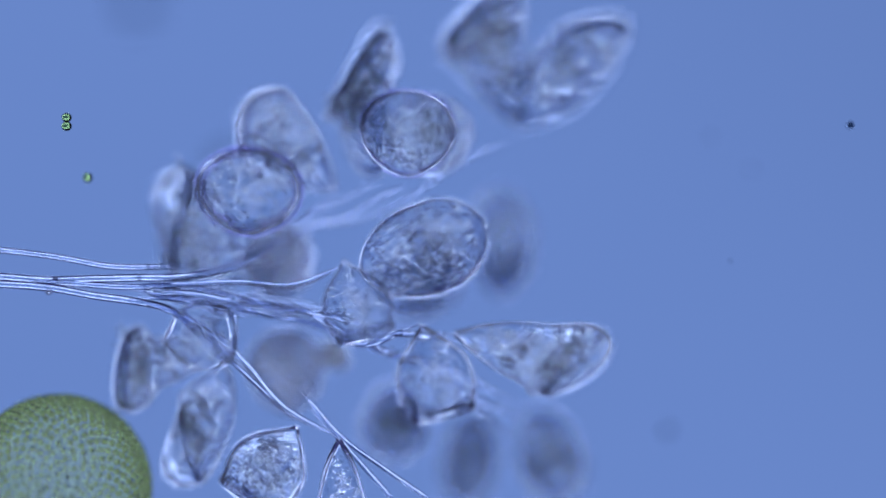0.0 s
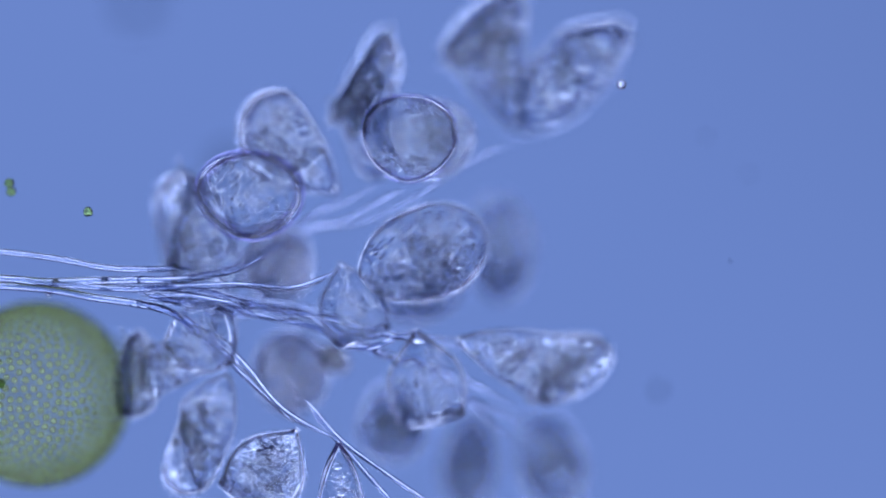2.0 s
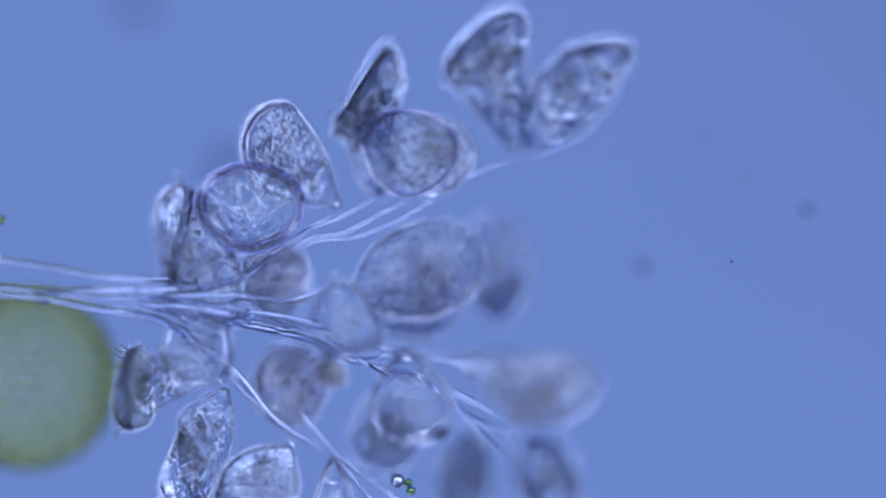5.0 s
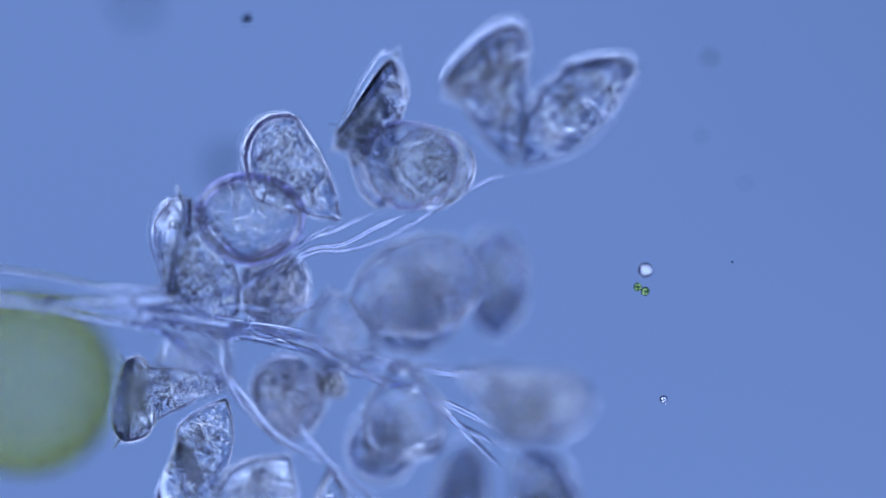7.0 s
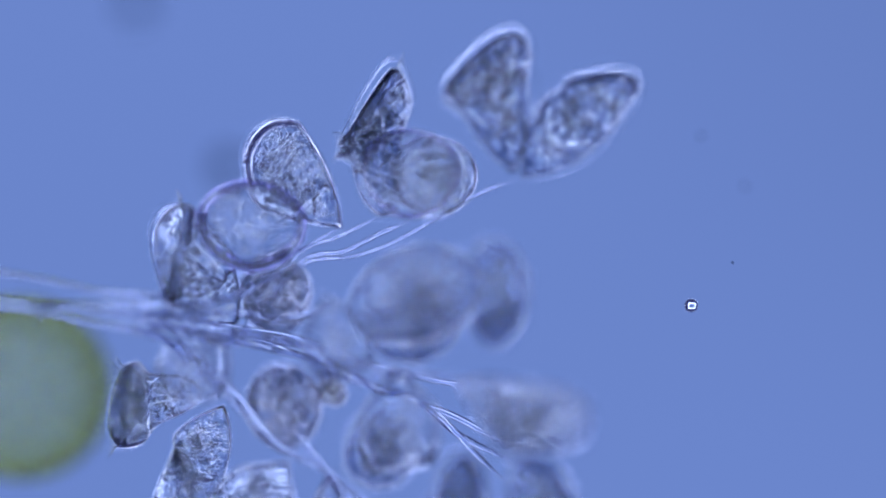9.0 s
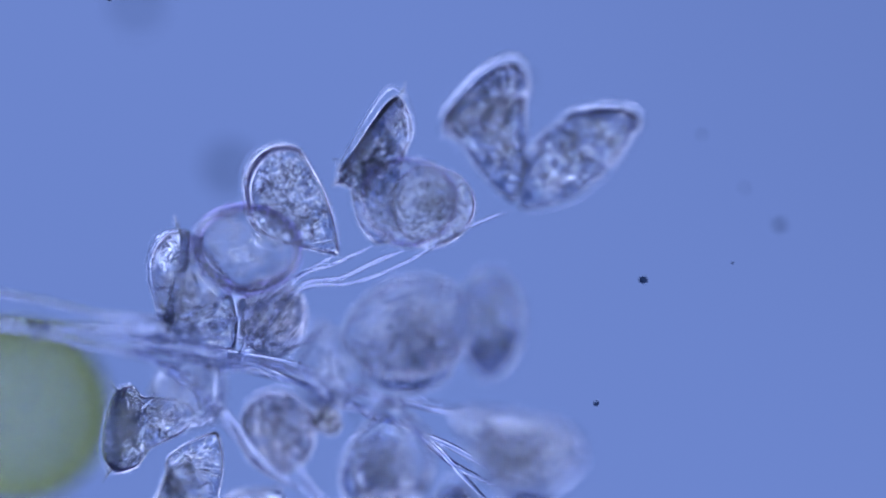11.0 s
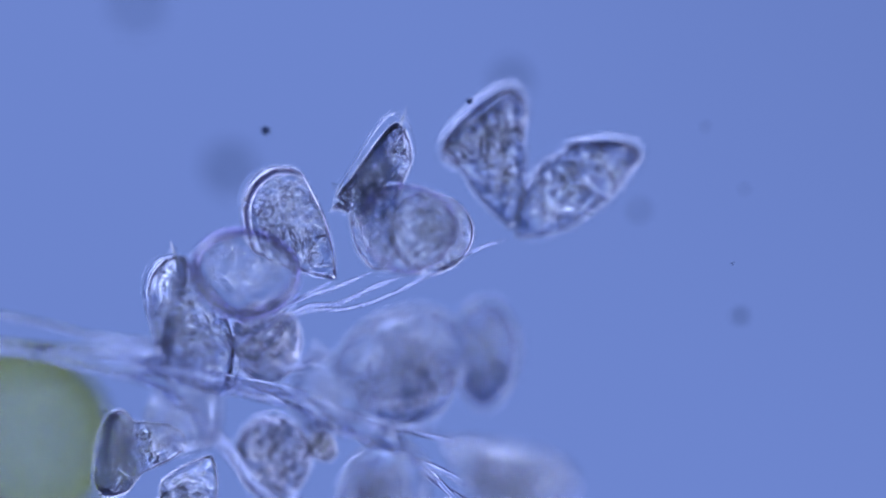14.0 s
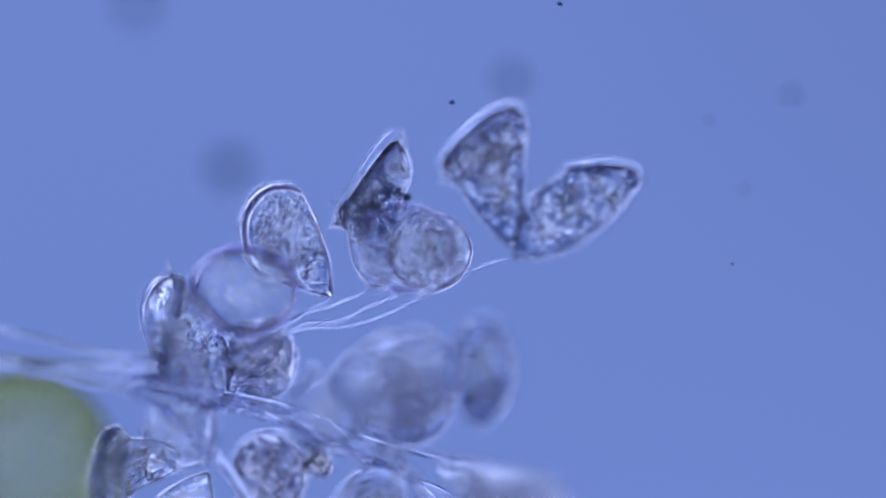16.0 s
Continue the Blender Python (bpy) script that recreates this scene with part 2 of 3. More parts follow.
def bell_cell(label, foot, crown, radius, shape, bend=0.0, own=STILL, rise=0, slant=0.0, cilia=0, vacuoles=2, look_of="clear",
              core=0.93, eyes=(), mouth=0.0, collar=0.0):
    """own: rows of the cell's own way and turn in the colony, (seconds, x, y, degrees); rise: degrees by which its
    crown lifts;
    slant: degrees by which the mouth leans; eyes: single large vacuoles, (height, side, size) as shares; mouth: the
    share of the radius at which the ring of a mouth that faces upwards lies; last, the thickness of a ring added as the
    outline's dark fringe, as a share of the radius."""
    foot, crown = Vector(foot), Vector(crown)
    axis = crown - foot
    length = axis.length
    rng = random.Random(len(MOVERS) * 7 + 3)
    seed = rng.uniform(0, 40)
    deep, brown, faint, dense = (look_of == kind for kind in ("deep", "brown", "faint", "dense"))
    dark = deep or look_of == "dark"
    pale = faint or look_of == "pale"
    cell = tagged(new("bell_cell"), label, "ciliate", "bell cells of the colony")
    line = smooth_line(shape, 4)
    # Added clear shell: its bent rim light makes the bright halo round the cell.
    spare = 1.12 if dark else 1.055
    coat = [(0.5 + (h - 0.5) * (1 + 1.6 * (spare - 1) * radius / length), r * spare) for h, r in line]
    part("slime_coat", lathe(coat, 40, length, radius, bend, 0.02, seed, slant, 0.035), HALO_STRONG if dark else HALO, cell, "thin clear shell added for the bright halo")
    part("pellicle", lathe(line, 40, length, radius, bend, 0.03, seed, slant, 0.05 if faint else 0.12 if pale else 0.066), PELLICLE, cell)
    inner = [(0.535 + core * 1.03 * (h - 0.53), core * r) for h, r in line]
    body = part("cytoplasm", lathe(inner, 40, length, radius, bend, 0.06, seed + 5, slant),
                PLASM_DEEP if deep else PLASM_DARK if dark else PLASM_BROWN if brown else PLASM_FAINT if faint else PLASM_DENSE if dense else PLASM_PALE if pale else PLASM, cell)
    def at(h, x, y):
        """A place within the leaning, bent body."""
        lean = radians(slant) * h * h
        x -= math.tan(lean) * max(0, h - 1) * length
        return Vector((x * math.cos(lean) + bend * length * (h * h - 0.25 * h), y, h * length + math.sin(lean) * (x + math.tan(lean) * max(0, h - 1) * length)))

    def inside(spread=0.62, low=0.1, high=0.94 * inner[-1][0]):
        wide = 0
        while rng.random() > (wide * 1.05) ** 2:
            h = rng.uniform(low, high)
            wide = float(np.interp(h, *zip(*inner)))
        a, r = rng.uniform(0, 2 * math.pi), math.sqrt(rng.random()) * wide * radius * spread
        return at(h, math.cos(a) * r, math.sin(a) * r)

    for _ in range(vacuoles * 2):
        bm = bmesh.new()
        ball(bm, inside(0.6, 0.25), radius * rng.choice((0.08, 0.1, 0.12, 0.15, 0.19)), (1, rng.uniform(0.85, 1.1), rng.uniform(0.85, 1.15)), 3)
        part("vacuole", bm, VACUOLE, body, "pale round vacuole")
    for h, side, size in eyes:
        bm = bmesh.new()
        ball(bm, at(h, side * radius, 0), size * radius, (1, 1, 0.9), 3)
        part("vacuole", bm, VACUOLE, body, "large bright vacuole")
    if mouth:
        bm = bmesh.new()
        tube(bm, [Vector((0, 0, 0.5 * length)) + Vector((math.cos(a), 0.15, math.sin(a))) * mouth * radius for a in np.linspace(0, 2 * math.pi, 49)],
             0.045 * radius, 10)
        part("mouth_ring", bm, GRANULE, body, "pale ring of the mouth seen from above")
    # Added ring whose dark tint imitates the fringe of lost light at the outline.
    if collar:
        bm = bmesh.new()
        half = [(h, r * 0.97) for h, r in line if r > 0.12]
        deep_by = -0.45 * radius if pale else 0
        way = [at(h, r * radius, deep_by) for h, r in half] + [at(h, -r * radius, deep_by) for h, r in reversed(half)]
        tube(bm, way + way[:1], collar * radius, 12)
        part("collar", bm, LIP if dense else DARK_EDGE, cell, "dark ring added for the cell's dark outline fringe")
    if not brown and not pale and radius > 0.03:
        bm = bmesh.new()
        bow = [at(0.55 + 0.07 * math.sin(a * 1.7), math.cos(a) * radius * 0.36, math.sin(a) * radius * 0.36) for a in np.linspace(0.4, 4.2, 16)]
        tube(bm, bow, radius * 0.11, 10)
        part("nucleus", bm, NUCLEUS, body, "curved sausage-shaped nucleus")
    if radius > 0.03:
        count = int((140 if faint else 300 if pale else 260 if dark or brown else 760) * min(1.2, (radius / 0.084) ** 2))
        size = 0.8 if pale else 1.4 if dark or brown else 1.0
        many_balls("granules", [inside(0.95) for _ in range(count)],
                   [rng.choice((0.0016, 0.0022, 0.003, 0.0036, 0.0045)) * size for _ in range(count)], GRANULE, body)
        blebs = 20 if pale else 60 if dark or brown or dense else 100
        many_balls("blebs", [inside(0.9) for _ in range(blebs)],
                   [rng.uniform(0.007, 0.016) if dark else rng.uniform(0.0035, 0.009) for _ in range(blebs)], BLEB, body, fine=2)
        grains = count // 3
        many_balls("dark_granules", [inside(0.97) for _ in range(grains)],
                   [rng.choice((0.0013, 0.0017, 0.0022, 0.0028)) * size for _ in range(grains)], GRAIN, body)
    if shape in (FLARED, GOBLET, BELL, PLUMP):
        many_balls("lip_granules", [inside(1.0, 0.74, 1.06) for _ in range(150)],
                   [rng.choice((0.0018, 0.0025, 0.0034, 0.0045)) for _ in range(150)], GRANULE, body)
        many_balls("lip_blebs", [inside(0.96, 0.74, 1.04) for _ in range(70)],
                   [rng.choice((0.0035, 0.0045, 0.006, 0.0075)) for _ in range(70)], BLEB, body, fine=2)
    if shape not in (EGG, HELMET):
        h, r = LIP_AT[id(shape)]
        bm = bmesh.new()
        ring = [at(h, math.cos(a) * r * radius, math.sin(a) * r * radius) + Vector((0, 0, 0.003 * math.sin(3 * a + seed)))
                for a in np.linspace(0, 2 * math.pi, 49)]
        tube(bm, ring, radius * 0.085, 10)
        rim = part("mouth_lip", bm, LIP, cell, "thick rolled mouth lip")
        if cilia:
            bm = bmesh.new()
            for i in range(cilia):
                a = 2 * math.pi * (i + rng.uniform(-0.4, 0.4)) / cilia
                out = at(1, math.cos(a), math.sin(a)) - at(1, 0, 0)
                base = ring[int(a / (2 * math.pi) * 48) % 48] + Vector((0, 0, radius * 0.05))
                lean = Vector((-math.sin(a), math.cos(a), 0)) * rng.uniform(-0.5, 0.5)
                reach = rng.uniform(0.018, 0.032)
                way = (out * rng.uniform(0.3, 1.0) + Vector((0, 0, 1)) + lean).normalized()
                tube(bm, [base, base + way * reach * 0.5, base + way * reach + out * reach * 0.25], 0.0014, 5, 0.3)
            part("cilia", bm, CILIUM, rim, "fringe of fine bristles", "stuff")
    along = axis.normalized()
    face = (Vector((0, 0, 1)) - along * along.z).normalized()
    pose0 = Matrix.Translation(foot) @ Matrix((face.cross(along), face, along)).transposed().to_4x4()
    cell.matrix_basis = pose0
    MOVERS.append((cell, pose0, own, rise))
    return cell


bell_cell("translucent bell cell with a broad curled lip and grainy inside",
          (-0.1868, 0.1005, -0.09), (-0.2919, 0.2082, -0.06), 0.085, HELMET, look_of="dense", slant=-23, core=0.87, collar=0.04, vacuoles=3, eyes=[(0.6, -0.1, 0.12)],
          own=[(0, -0.0073, 0.0058, 3.6), (3, -0.003, 0.006, 3.1), (7, 0.0015, 0.0007, 2.1), (9.2, 0.0029, 0.0, 1.8), (11.3, 0.0018, -0.001, 1.2), (14, 0, 0, 0), (16, -0.004, 0, -0.9)])
bell_cell("plump translucent bell cell with a bristly dark mouth rim",
          (-0.3594, -0.0883, -0.1), (-0.4752, 0.0126, -0.08), 0.096, PLUMP, look_of="dense", bend=-0.08, slant=-34, cilia=34, vacuoles=4, collar=0.06,
          own=[(0, -0.012, 0.025, -4.5), (3, -0.009, 0.02, -4), (7, -0.003, 0.015, -2.4), (9.2, -0.0015, 0.0115, -2.2), (11.3, 0, 0.0075, -1.6), (14, 0, 0.004, -0.8), (16, 0, 0, 0)])
bell_cell("small flared bell cell with a wide fringed mouth",
          (-0.4181, -0.1952, -0.05), (-0.5517, -0.2308, -0.05), 0.077, FLARED, look_of="dense", slant=17, cilia=40, collar=0.025, vacuoles=4, eyes=[(0.42, 0.1, 0.2), (0.66, -0.3, 0.16)],
          own=[(0, -0.011, 0.012, -1), (3, -0.007, 0.006, 0.8), (6.3, 0.0015, 0.0042, 1.1), (9.2, 0, 0, 0.5), (11.3, -0.0023, 0.003, 3), (12.5, -0.0075, -0.0005, 3), (16, -0.011, -0.004, 1.8)])
bell_cell("drooping bell cell full of grey granules with a folded mouth",
          (-0.3751, -0.2228, -0.04), (-0.437, -0.3645, -0.04), 0.074, PLUMP, look_of="dense", slant=50, collar=0.025, vacuoles=6, eyes=[(0.5, -0.15, 0.19), (0.85, 0.1, 0.2), (0.7, 0.4, 0.14)],
          own=[(0, -0.012, 0.014, 0), (3, -0.009, 0.0, 0.5), (7, 0, 0, 0), (11.3, -0.0038, -0.005, 0), (16, -0.006, -0.005, 0)])
bell_cell("goblet-shaped cell with a wide slanting dark mouth",
          (-0.1097, 0.1209, -0.11), (-0.1383, 0.3098, -0.11), 0.09, GOBLET, look_of="dark", slant=-44, cilia=24, vacuoles=4,
          own=[(0, -0.0155, 0.0099, -0.7), (4.2, -0.007, 0.0055, 0), (7, 0.0, 0.0038, 0.8), (9.2, 0.005, 0.0019, 1.3), (12.5, 0.001, -0.001, -0.3), (16, 0, 0, 0)])
bell_cell("dark grainy bell cell with one bright vacuole beside its twin",
          (0.1221, 0.2135, -0.16), (0.0552, 0.3995, -0.17), 0.09, BELL, look_of="dark", slant=-19, vacuoles=3, eyes=[(0.42, 0.05, 0.2)],
          own=[(0, 0.008, 0.014, -1.5), (3, 0.003, 0.005, -3), (7, 0, -0.0035, -3.3), (9.2, -0.0015, -0.002, -2.7), (11.3, -0.0005, -0.0031, -1.1), (14, 0, -0.001, 0), (16, 0, 0, 0)])
bell_cell("dark oval bell cell with a curled lip beside its twin",
          (0.1288, 0.1937, -0.16), (0.2733, 0.3465, -0.17), 0.066, OVAL, look_of="dark", slant=-37, vacuoles=3, eyes=[(0.35, -0.2, 0.26), (0.6, 0.3, 0.2), (0.75, -0.3, 0.22)],
          own=[(0, 0.0115, 0.028, 5.5), (4.2, 0.0127, 0.019, 6.6), (7, 0.012, 0.0163, 5.8), (9.2, 0.0085, 0.011, 3.4), (11.3, 0.006, 0.006, 2.5), (14, 0.002, 0.005, 0.6), (16, 0, 0, 0)])
ROUND_WAY = [(0, -0.0006, 0.0133, 0), (4.2, 0.0013, 0.0085, 0), (9.2, 0.0016, 0.0032, 0), (11.3, 0, 0, 0), (16, -0.0004, -0.001, 0)]
bell_cell("round translucent cell seen end on with grainy inside",
          (-0.0324, 0.1204, -0.1), (-0.0129, 0.2616, -0.07), 0.075, EGG, own=ROUND_WAY, vacuoles=3, mouth=0.72, collar=0.025)
bell_cell("round pale cell seen end on with fine grey grain",
          (-0.0665, 0.1235, 0.03), (-0.0566, 0.2735, 0.04), 0.084, EGG, look_of="faint", vacuoles=0, collar=0.05,
          own=[(0, -0.0011, 0.006, 0), (3, 0, 0, 0), (9.2, -0.0014, -0.002, 0), (16, -0.0015, -0.0055, 0)])
bell_cell("large rounded pale cell with a sharp clear outline",
          (-0.3519, 0.0235, 0.02), (-0.3389, 0.1716, 0.03), 0.092, EGG, look_of="pale", vacuoles=0, collar=0.09,
          own=[(0, -0.0006, 0.0027, 0), (3, 0, -0.001, 0), (7, 0.005, -0.003, 0), (9.2, 0.006, -0.0044, 0), (11.3, 0.002, -0.002, 0), (16, 0.003, -0.004, 0)])
bell_cell("big clear egg-shaped cell with several round vacuoles",
          (-0.1443, -0.0411, 0.05), (0.0742, 0.0391, 0.12), 0.084, EGG, look_of="dense", vacuoles=3, eyes=[(0.6, 0.1, 0.2), (0.68, -0.35, 0.18), (0.52, 0.4, 0.17)],
          own=[(0, 0, 0, 0), (4.2, -0.0046, -0.004, 0), (9.2, -0.0156, -0.0146, 0), (16, -0.0291, -0.0304, 0)])
bell_cell("dark blurred cell hidden under the egg-shaped one",
          (-0.1293, -0.1057, -0.19), (0.0318, -0.0373, -0.18), 0.066, EGG, look_of="deep", vacuoles=3,
          own=[(0, 0.004, 0.012, 0), (9.2, 0, 0, 0), (16, 0.0038, -0.0225, 0)])
bell_cell("dark blurred upright cell behind the clear egg-shaped one",
          (0.1011, -0.1043, -0.29), (0.0959, 0.091, -0.28), 0.06, EGG, look_of="deep", vacuoles=3,
          own=[(0, 0.008, 0.018, 0), (4.2, 0.001, 0.007, 0), (9.2, -0.001, -0.001, 0), (14, -0.0072, -0.012, 0), (16, -0.0106, -0.0105, 0)])
bell_cell("brownish rounded cell with wavy folds beneath the stalks",
          (-0.2947, -0.0992, -0.15), (-0.3193, 0.0405, -0.14), 0.066, EGG, look_of="brown", vacuoles=3,
          own=[(0, 0.0071, 0.006, 0), (4.2, 0.005, -0.001, 0), (9.2, 0.0115, 0.001, 0), (12.5, 0.008, 0.004, 0), (16, 0, 0, 0)])
bell_cell("pale clear bell cell crossed by stalk strands",
          (-0.177, -0.021, 0.1), (-0.138, -0.15, 0.12), 0.062, CUP, look_of="faint", vacuoles=2,
          own=[(0, 0.002, 0, 0), (4.2, -0.012, 0.004, 0), (9.2, -0.025, 0, 0), (16, -0.03, 0, 0)])
bell_cell("small clear cup-shaped cell below the stalk joint",
          (-0.495, -0.163, 0.08), (-0.383, -0.148, 0.12), 0.062, CUP, look_of="faint", vacuoles=3, core=0.84)
bell_cell("round brownish cell with concentric folds",
          (-0.2692, -0.3038, -0.17), (-0.2787, -0.1501, -0.16), 0.069, EGG, look_of="brown", vacuoles=2,
          own=[(0, -0.01, 0.007, 0), (3, 0.004, 0.0082, 0), (7, 0.006, 0.007, 0), (9.2, 0, 0.001, 0), (16, -0.001, -0.003, 0)])
bell_cell("small dark knob-shaped bud beside the brownish cell",
          (-0.212, -0.205, -0.14), (-0.167, -0.178, -0.14), 0.031, EGG, look_of="brown", vacuoles=0,
          own=[(0, -0.008, 0, 0), (4.2, -0.0064, -0.0018, 0), (9.2, 0, 0, 0), (12.5, 0.001, -0.008, 0), (16, -0.003, -0.0055, 0)])
bell_cell("long clear bell cell pointing away with a sharp outline",
          (0.019, -0.1488, 0.1), (0.228, -0.2, 0.09), 0.082, BELL, slant=32, vacuoles=5, core=0.94, rise=42,
          own=[(0, 0, 0, 0), (4.2, 0.007, -0.007, -4), (7, 0.015, -0.007, -9), (9.2, 0.014, -0.01, -11), (16, 0.005, -0.02, -12)])
bell_cell("pale clear cup cell with a bright stalk end",
          (-0.042, -0.132, 0.1), (-0.005, -0.29, 0.12), 0.07, CUP, look_of="pale", vacuoles=3, eyes=[(0.12, 0, 0.2)],
          own=[(0, 0.005, 0, 0), (4.2, -0.02, -0.005, -5), (9.2, -0.03, -0.01, -8), (16, -0.03, -0.01, -8)])
bell_cell("dark egg-shaped cell with a bright vacuole deep in the colony",
          (-0.0824, -0.2271, -0.2), (-0.1171, -0.365, -0.19), 0.062, EGG, look_of="deep", vacuoles=3, eyes=[(0.3, 0, 0.3)],
          own=[(0, 0.012, -0.02, 0), (4.2, 0.004, -0.01, 0), (9.2, 0, 0, 0), (12.5, 0.008, 0.012, 0), (16, 0.008, 0.012, 0)])
bell_cell("dark blurred rounded cell deep in the colony",
          (0.055, -0.3, -0.3), (0.04, -0.47, -0.3), 0.05, EGG, look_of="deep", vacuoles=2)
bell_cell("dark blurred oval cell at the colony edge",
          (0.16, -0.3, -0.28), (0.23, -0.46, -0.27), 0.058, EGG, look_of="deep", vacuoles=2)
bell_cell("clear rounded cell with a clump of grey granules",
          (-0.259, -0.315, 0.05), (-0.343, -0.438, 0.08), 0.07, CUP, look_of="dense", vacuoles=4, core=0.88, collar=0.045)
bell_cell("clear pointed bell cell with grainy inside",
          (-0.184, -0.333, 0.05), (-0.178, -0.494, 0.05), 0.06, BELL, look_of="pale", vacuoles=3, core=0.86)

stalk = tagged(new("branched_stalk"), "bundle of thin clear branching stalk strands", "stalk")
MOVERS.append((stalk, Matrix(), STILL, 0))


def strand(points, radius):
    bm = bmesh.new()
    tube(bm, smooth_line(points, 20), radius, 20, round_ends=True)
    part("strand", bm, STALK, stalk)


def joint(place, radius):
    bm = bmesh.new()
    ball(bm, place, radius, (0.7, 1.25, 0.9))
    part("joint", bm, LIP, stalk, "knotted joint where strands fork")


def bead(place, radius):
    bm = bmesh.new()
    ball(bm, (0, 0, 0), radius, fine=3)
    ob = tagged(new("droplet", mesh_of("droplet", bm, BUBBLE)), "tiny bright droplet resting on a stalk strand", "droplet", "droplets on the stalk")
    MOVERS.append((ob, Matrix.Translation(place), STILL, 0))


strand([(-0.904, 0.005, 0.05), (-0.784, -0.002, 0.05), (-0.684, -0.014, 0.05), (-0.594, -0.03, 0.05), (-0.515, -0.032, 0.04), (-0.461, -0.029, -0.09), (-0.401, 0.001, -0.11), (-0.368, 0.017, -0.06)], 0.0055)
strand([(-0.904, -0.043, 0.05), (-0.784, -0.049, 0.05), (-0.704, -0.055, 0.05), (-0.624, -0.053, 0.05), (-0.544, -0.051, 0.05), (-0.455, -0.049, 0.04), (-0.365, -0.029, 0.03), (-0.316, 0.001, 0.0), (-0.266, 0.031, -0.03)], 0.007)
strand([(-0.904, -0.059, 0.05), (-0.784, -0.062, 0.05), (-0.694, -0.069, 0.05), (-0.614, -0.083, 0.05), (-0.549, -0.092, 0.05), (-0.485, -0.107, 0.04), (-0.415, -0.149, 0.03), (-0.356, -0.2, 0.01), (-0.285, -0.28, 0.02), (-0.184, -0.334, 0.04)], 0.007)
strand([(-0.724, -0.056, 0.05), (-0.644, -0.062, 0.05), (-0.559, -0.067, 0.05), (-0.485, -0.064, 0.04), (-0.365, -0.059, 0.03), (-0.265, -0.064, 0.02), (-0.174, -0.029, 0.03)], 0.0056)
strand([(-0.534, -0.079, 0.05), (-0.455, -0.079, 0.04), (-0.365, -0.094, 0.02), (-0.265, -0.105, 0), (-0.185, -0.14, -0.02), (-0.105, -0.186, -0.03), (-0.039, -0.201, -0.03), (0.047, -0.262, -0.06), (0.159, -0.31, -0.12)], 0.0056)
strand([(-0.534, -0.087, 0.05), (-0.445, -0.089, 0.03), (-0.336, -0.112, 0.0), (-0.226, -0.135, -0.02), (-0.144, -0.17, 0.02), (-0.042, -0.133, 0.07)], 0.0056)
strand([(-0.539, -0.064, 0.05), (-0.434, -0.071, 0.04), (-0.315, -0.099, 0.03), (-0.194, -0.119, 0.03), (-0.084, -0.149, 0.05), (0.028, -0.15, 0.08)], 0.0056)
strand([(-0.534, -0.092, 0.05), (-0.466, -0.119, 0.02), (-0.407, -0.17, -0.01), (-0.387, -0.216, -0.03)], 0.0056)
strand([(-0.485, -0.104, 0.04), (-0.435, -0.149, 0.02), (-0.412, -0.19, -0.02)], 0.0056)
strand([(-0.529, -0.074, 0.05), (-0.475, -0.089, 0.04), (-0.36, -0.121, 0.05)], 0.0056)
strand([(-0.534, -0.086, 0.03), (-0.446, -0.098, -0.02), (-0.376, -0.115, -0.03), (-0.307, -0.109, -0.04), (-0.237, -0.115, -0.05), (-0.155, -0.157, -0.055), (-0.074, -0.194, -0.055), (-0.003, -0.221, -0.06), (0.07, -0.289, -0.07), (0.133, -0.347, -0.09)], 0.005)
strand([(-0.524, -0.056, 0.03), (-0.454, -0.102, -0.02), (-0.366, -0.109, -0.06), (-0.314, -0.044, -0.1), (-0.245, 0.04, -0.045), (-0.176, 0.057, -0.04), (-0.114, 0.091, -0.05), (-0.065, 0.114, -0.06)], 0.0042)
strand([(-0.453, -0.106, 0.0), (-0.365, -0.116, -0.05), (-0.311, -0.053, -0.09), (-0.245, 0.032, -0.045), (-0.156, 0.05, -0.05), (-0.078, 0.083, -0.06), (0.056, 0.167, -0.06), (0.115, 0.192, -0.08)], 0.0032)
strand([(-0.433, -0.108, 0.0), (-0.361, -0.106, -0.05), (-0.318, -0.024, -0.1), (-0.246, 0.057, -0.045), (-0.193, 0.08, -0.05), (-0.121, 0.118, -0.06)], 0.0032)
strand([(-0.341, -0.009, -0.03), (-0.246, 0.06, -0.04), (-0.189, 0.096, -0.06)], 0.0026)
strand([(-0.358, -0.083, 0.0), (-0.368, -0.11, -0.03), (-0.416, -0.113, -0.01), (-0.457, -0.096, 0.0)], 0.0042)
strand([(-0.245, -0.26, 0.03), (-0.184, -0.33, 0.03), (-0.104, -0.389, 0.04), (-0.014, -0.45, 0.04)], 0.0042)
strand([(-0.235, -0.28, 0.03), (-0.164, -0.36, 0.03), (-0.084, -0.45, 0.03)], 0.0042)
strand([(-0.485, -0.104, 0.04), (-0.414, -0.159, 0.05), (-0.354, -0.219, 0.04), (-0.264, -0.304, 0.04)], 0.0042)
strand([(-0.557, -0.071, 0.03), (-0.457, -0.083, -0.02), (-0.35, -0.1, -0.045), (-0.257, -0.126, -0.05), (-0.164, -0.157, -0.05), (-0.062, -0.198, -0.055), (0.028, -0.225, -0.06), (0.13, -0.276, -0.07)], 0.006)
strand([(-0.457, -0.068, 0.0), (-0.358, -0.085, -0.045), (-0.248, -0.1, -0.05), (-0.136, -0.136, -0.05), (-0.015, -0.163, -0.055), (0.086, -0.177, -0.06), (0.228, -0.217, -0.08)], 0.005)
joint((-0.538, -0.049, 0.05), 0.006)
joint((-0.528, -0.073, 0.05), 0.006)
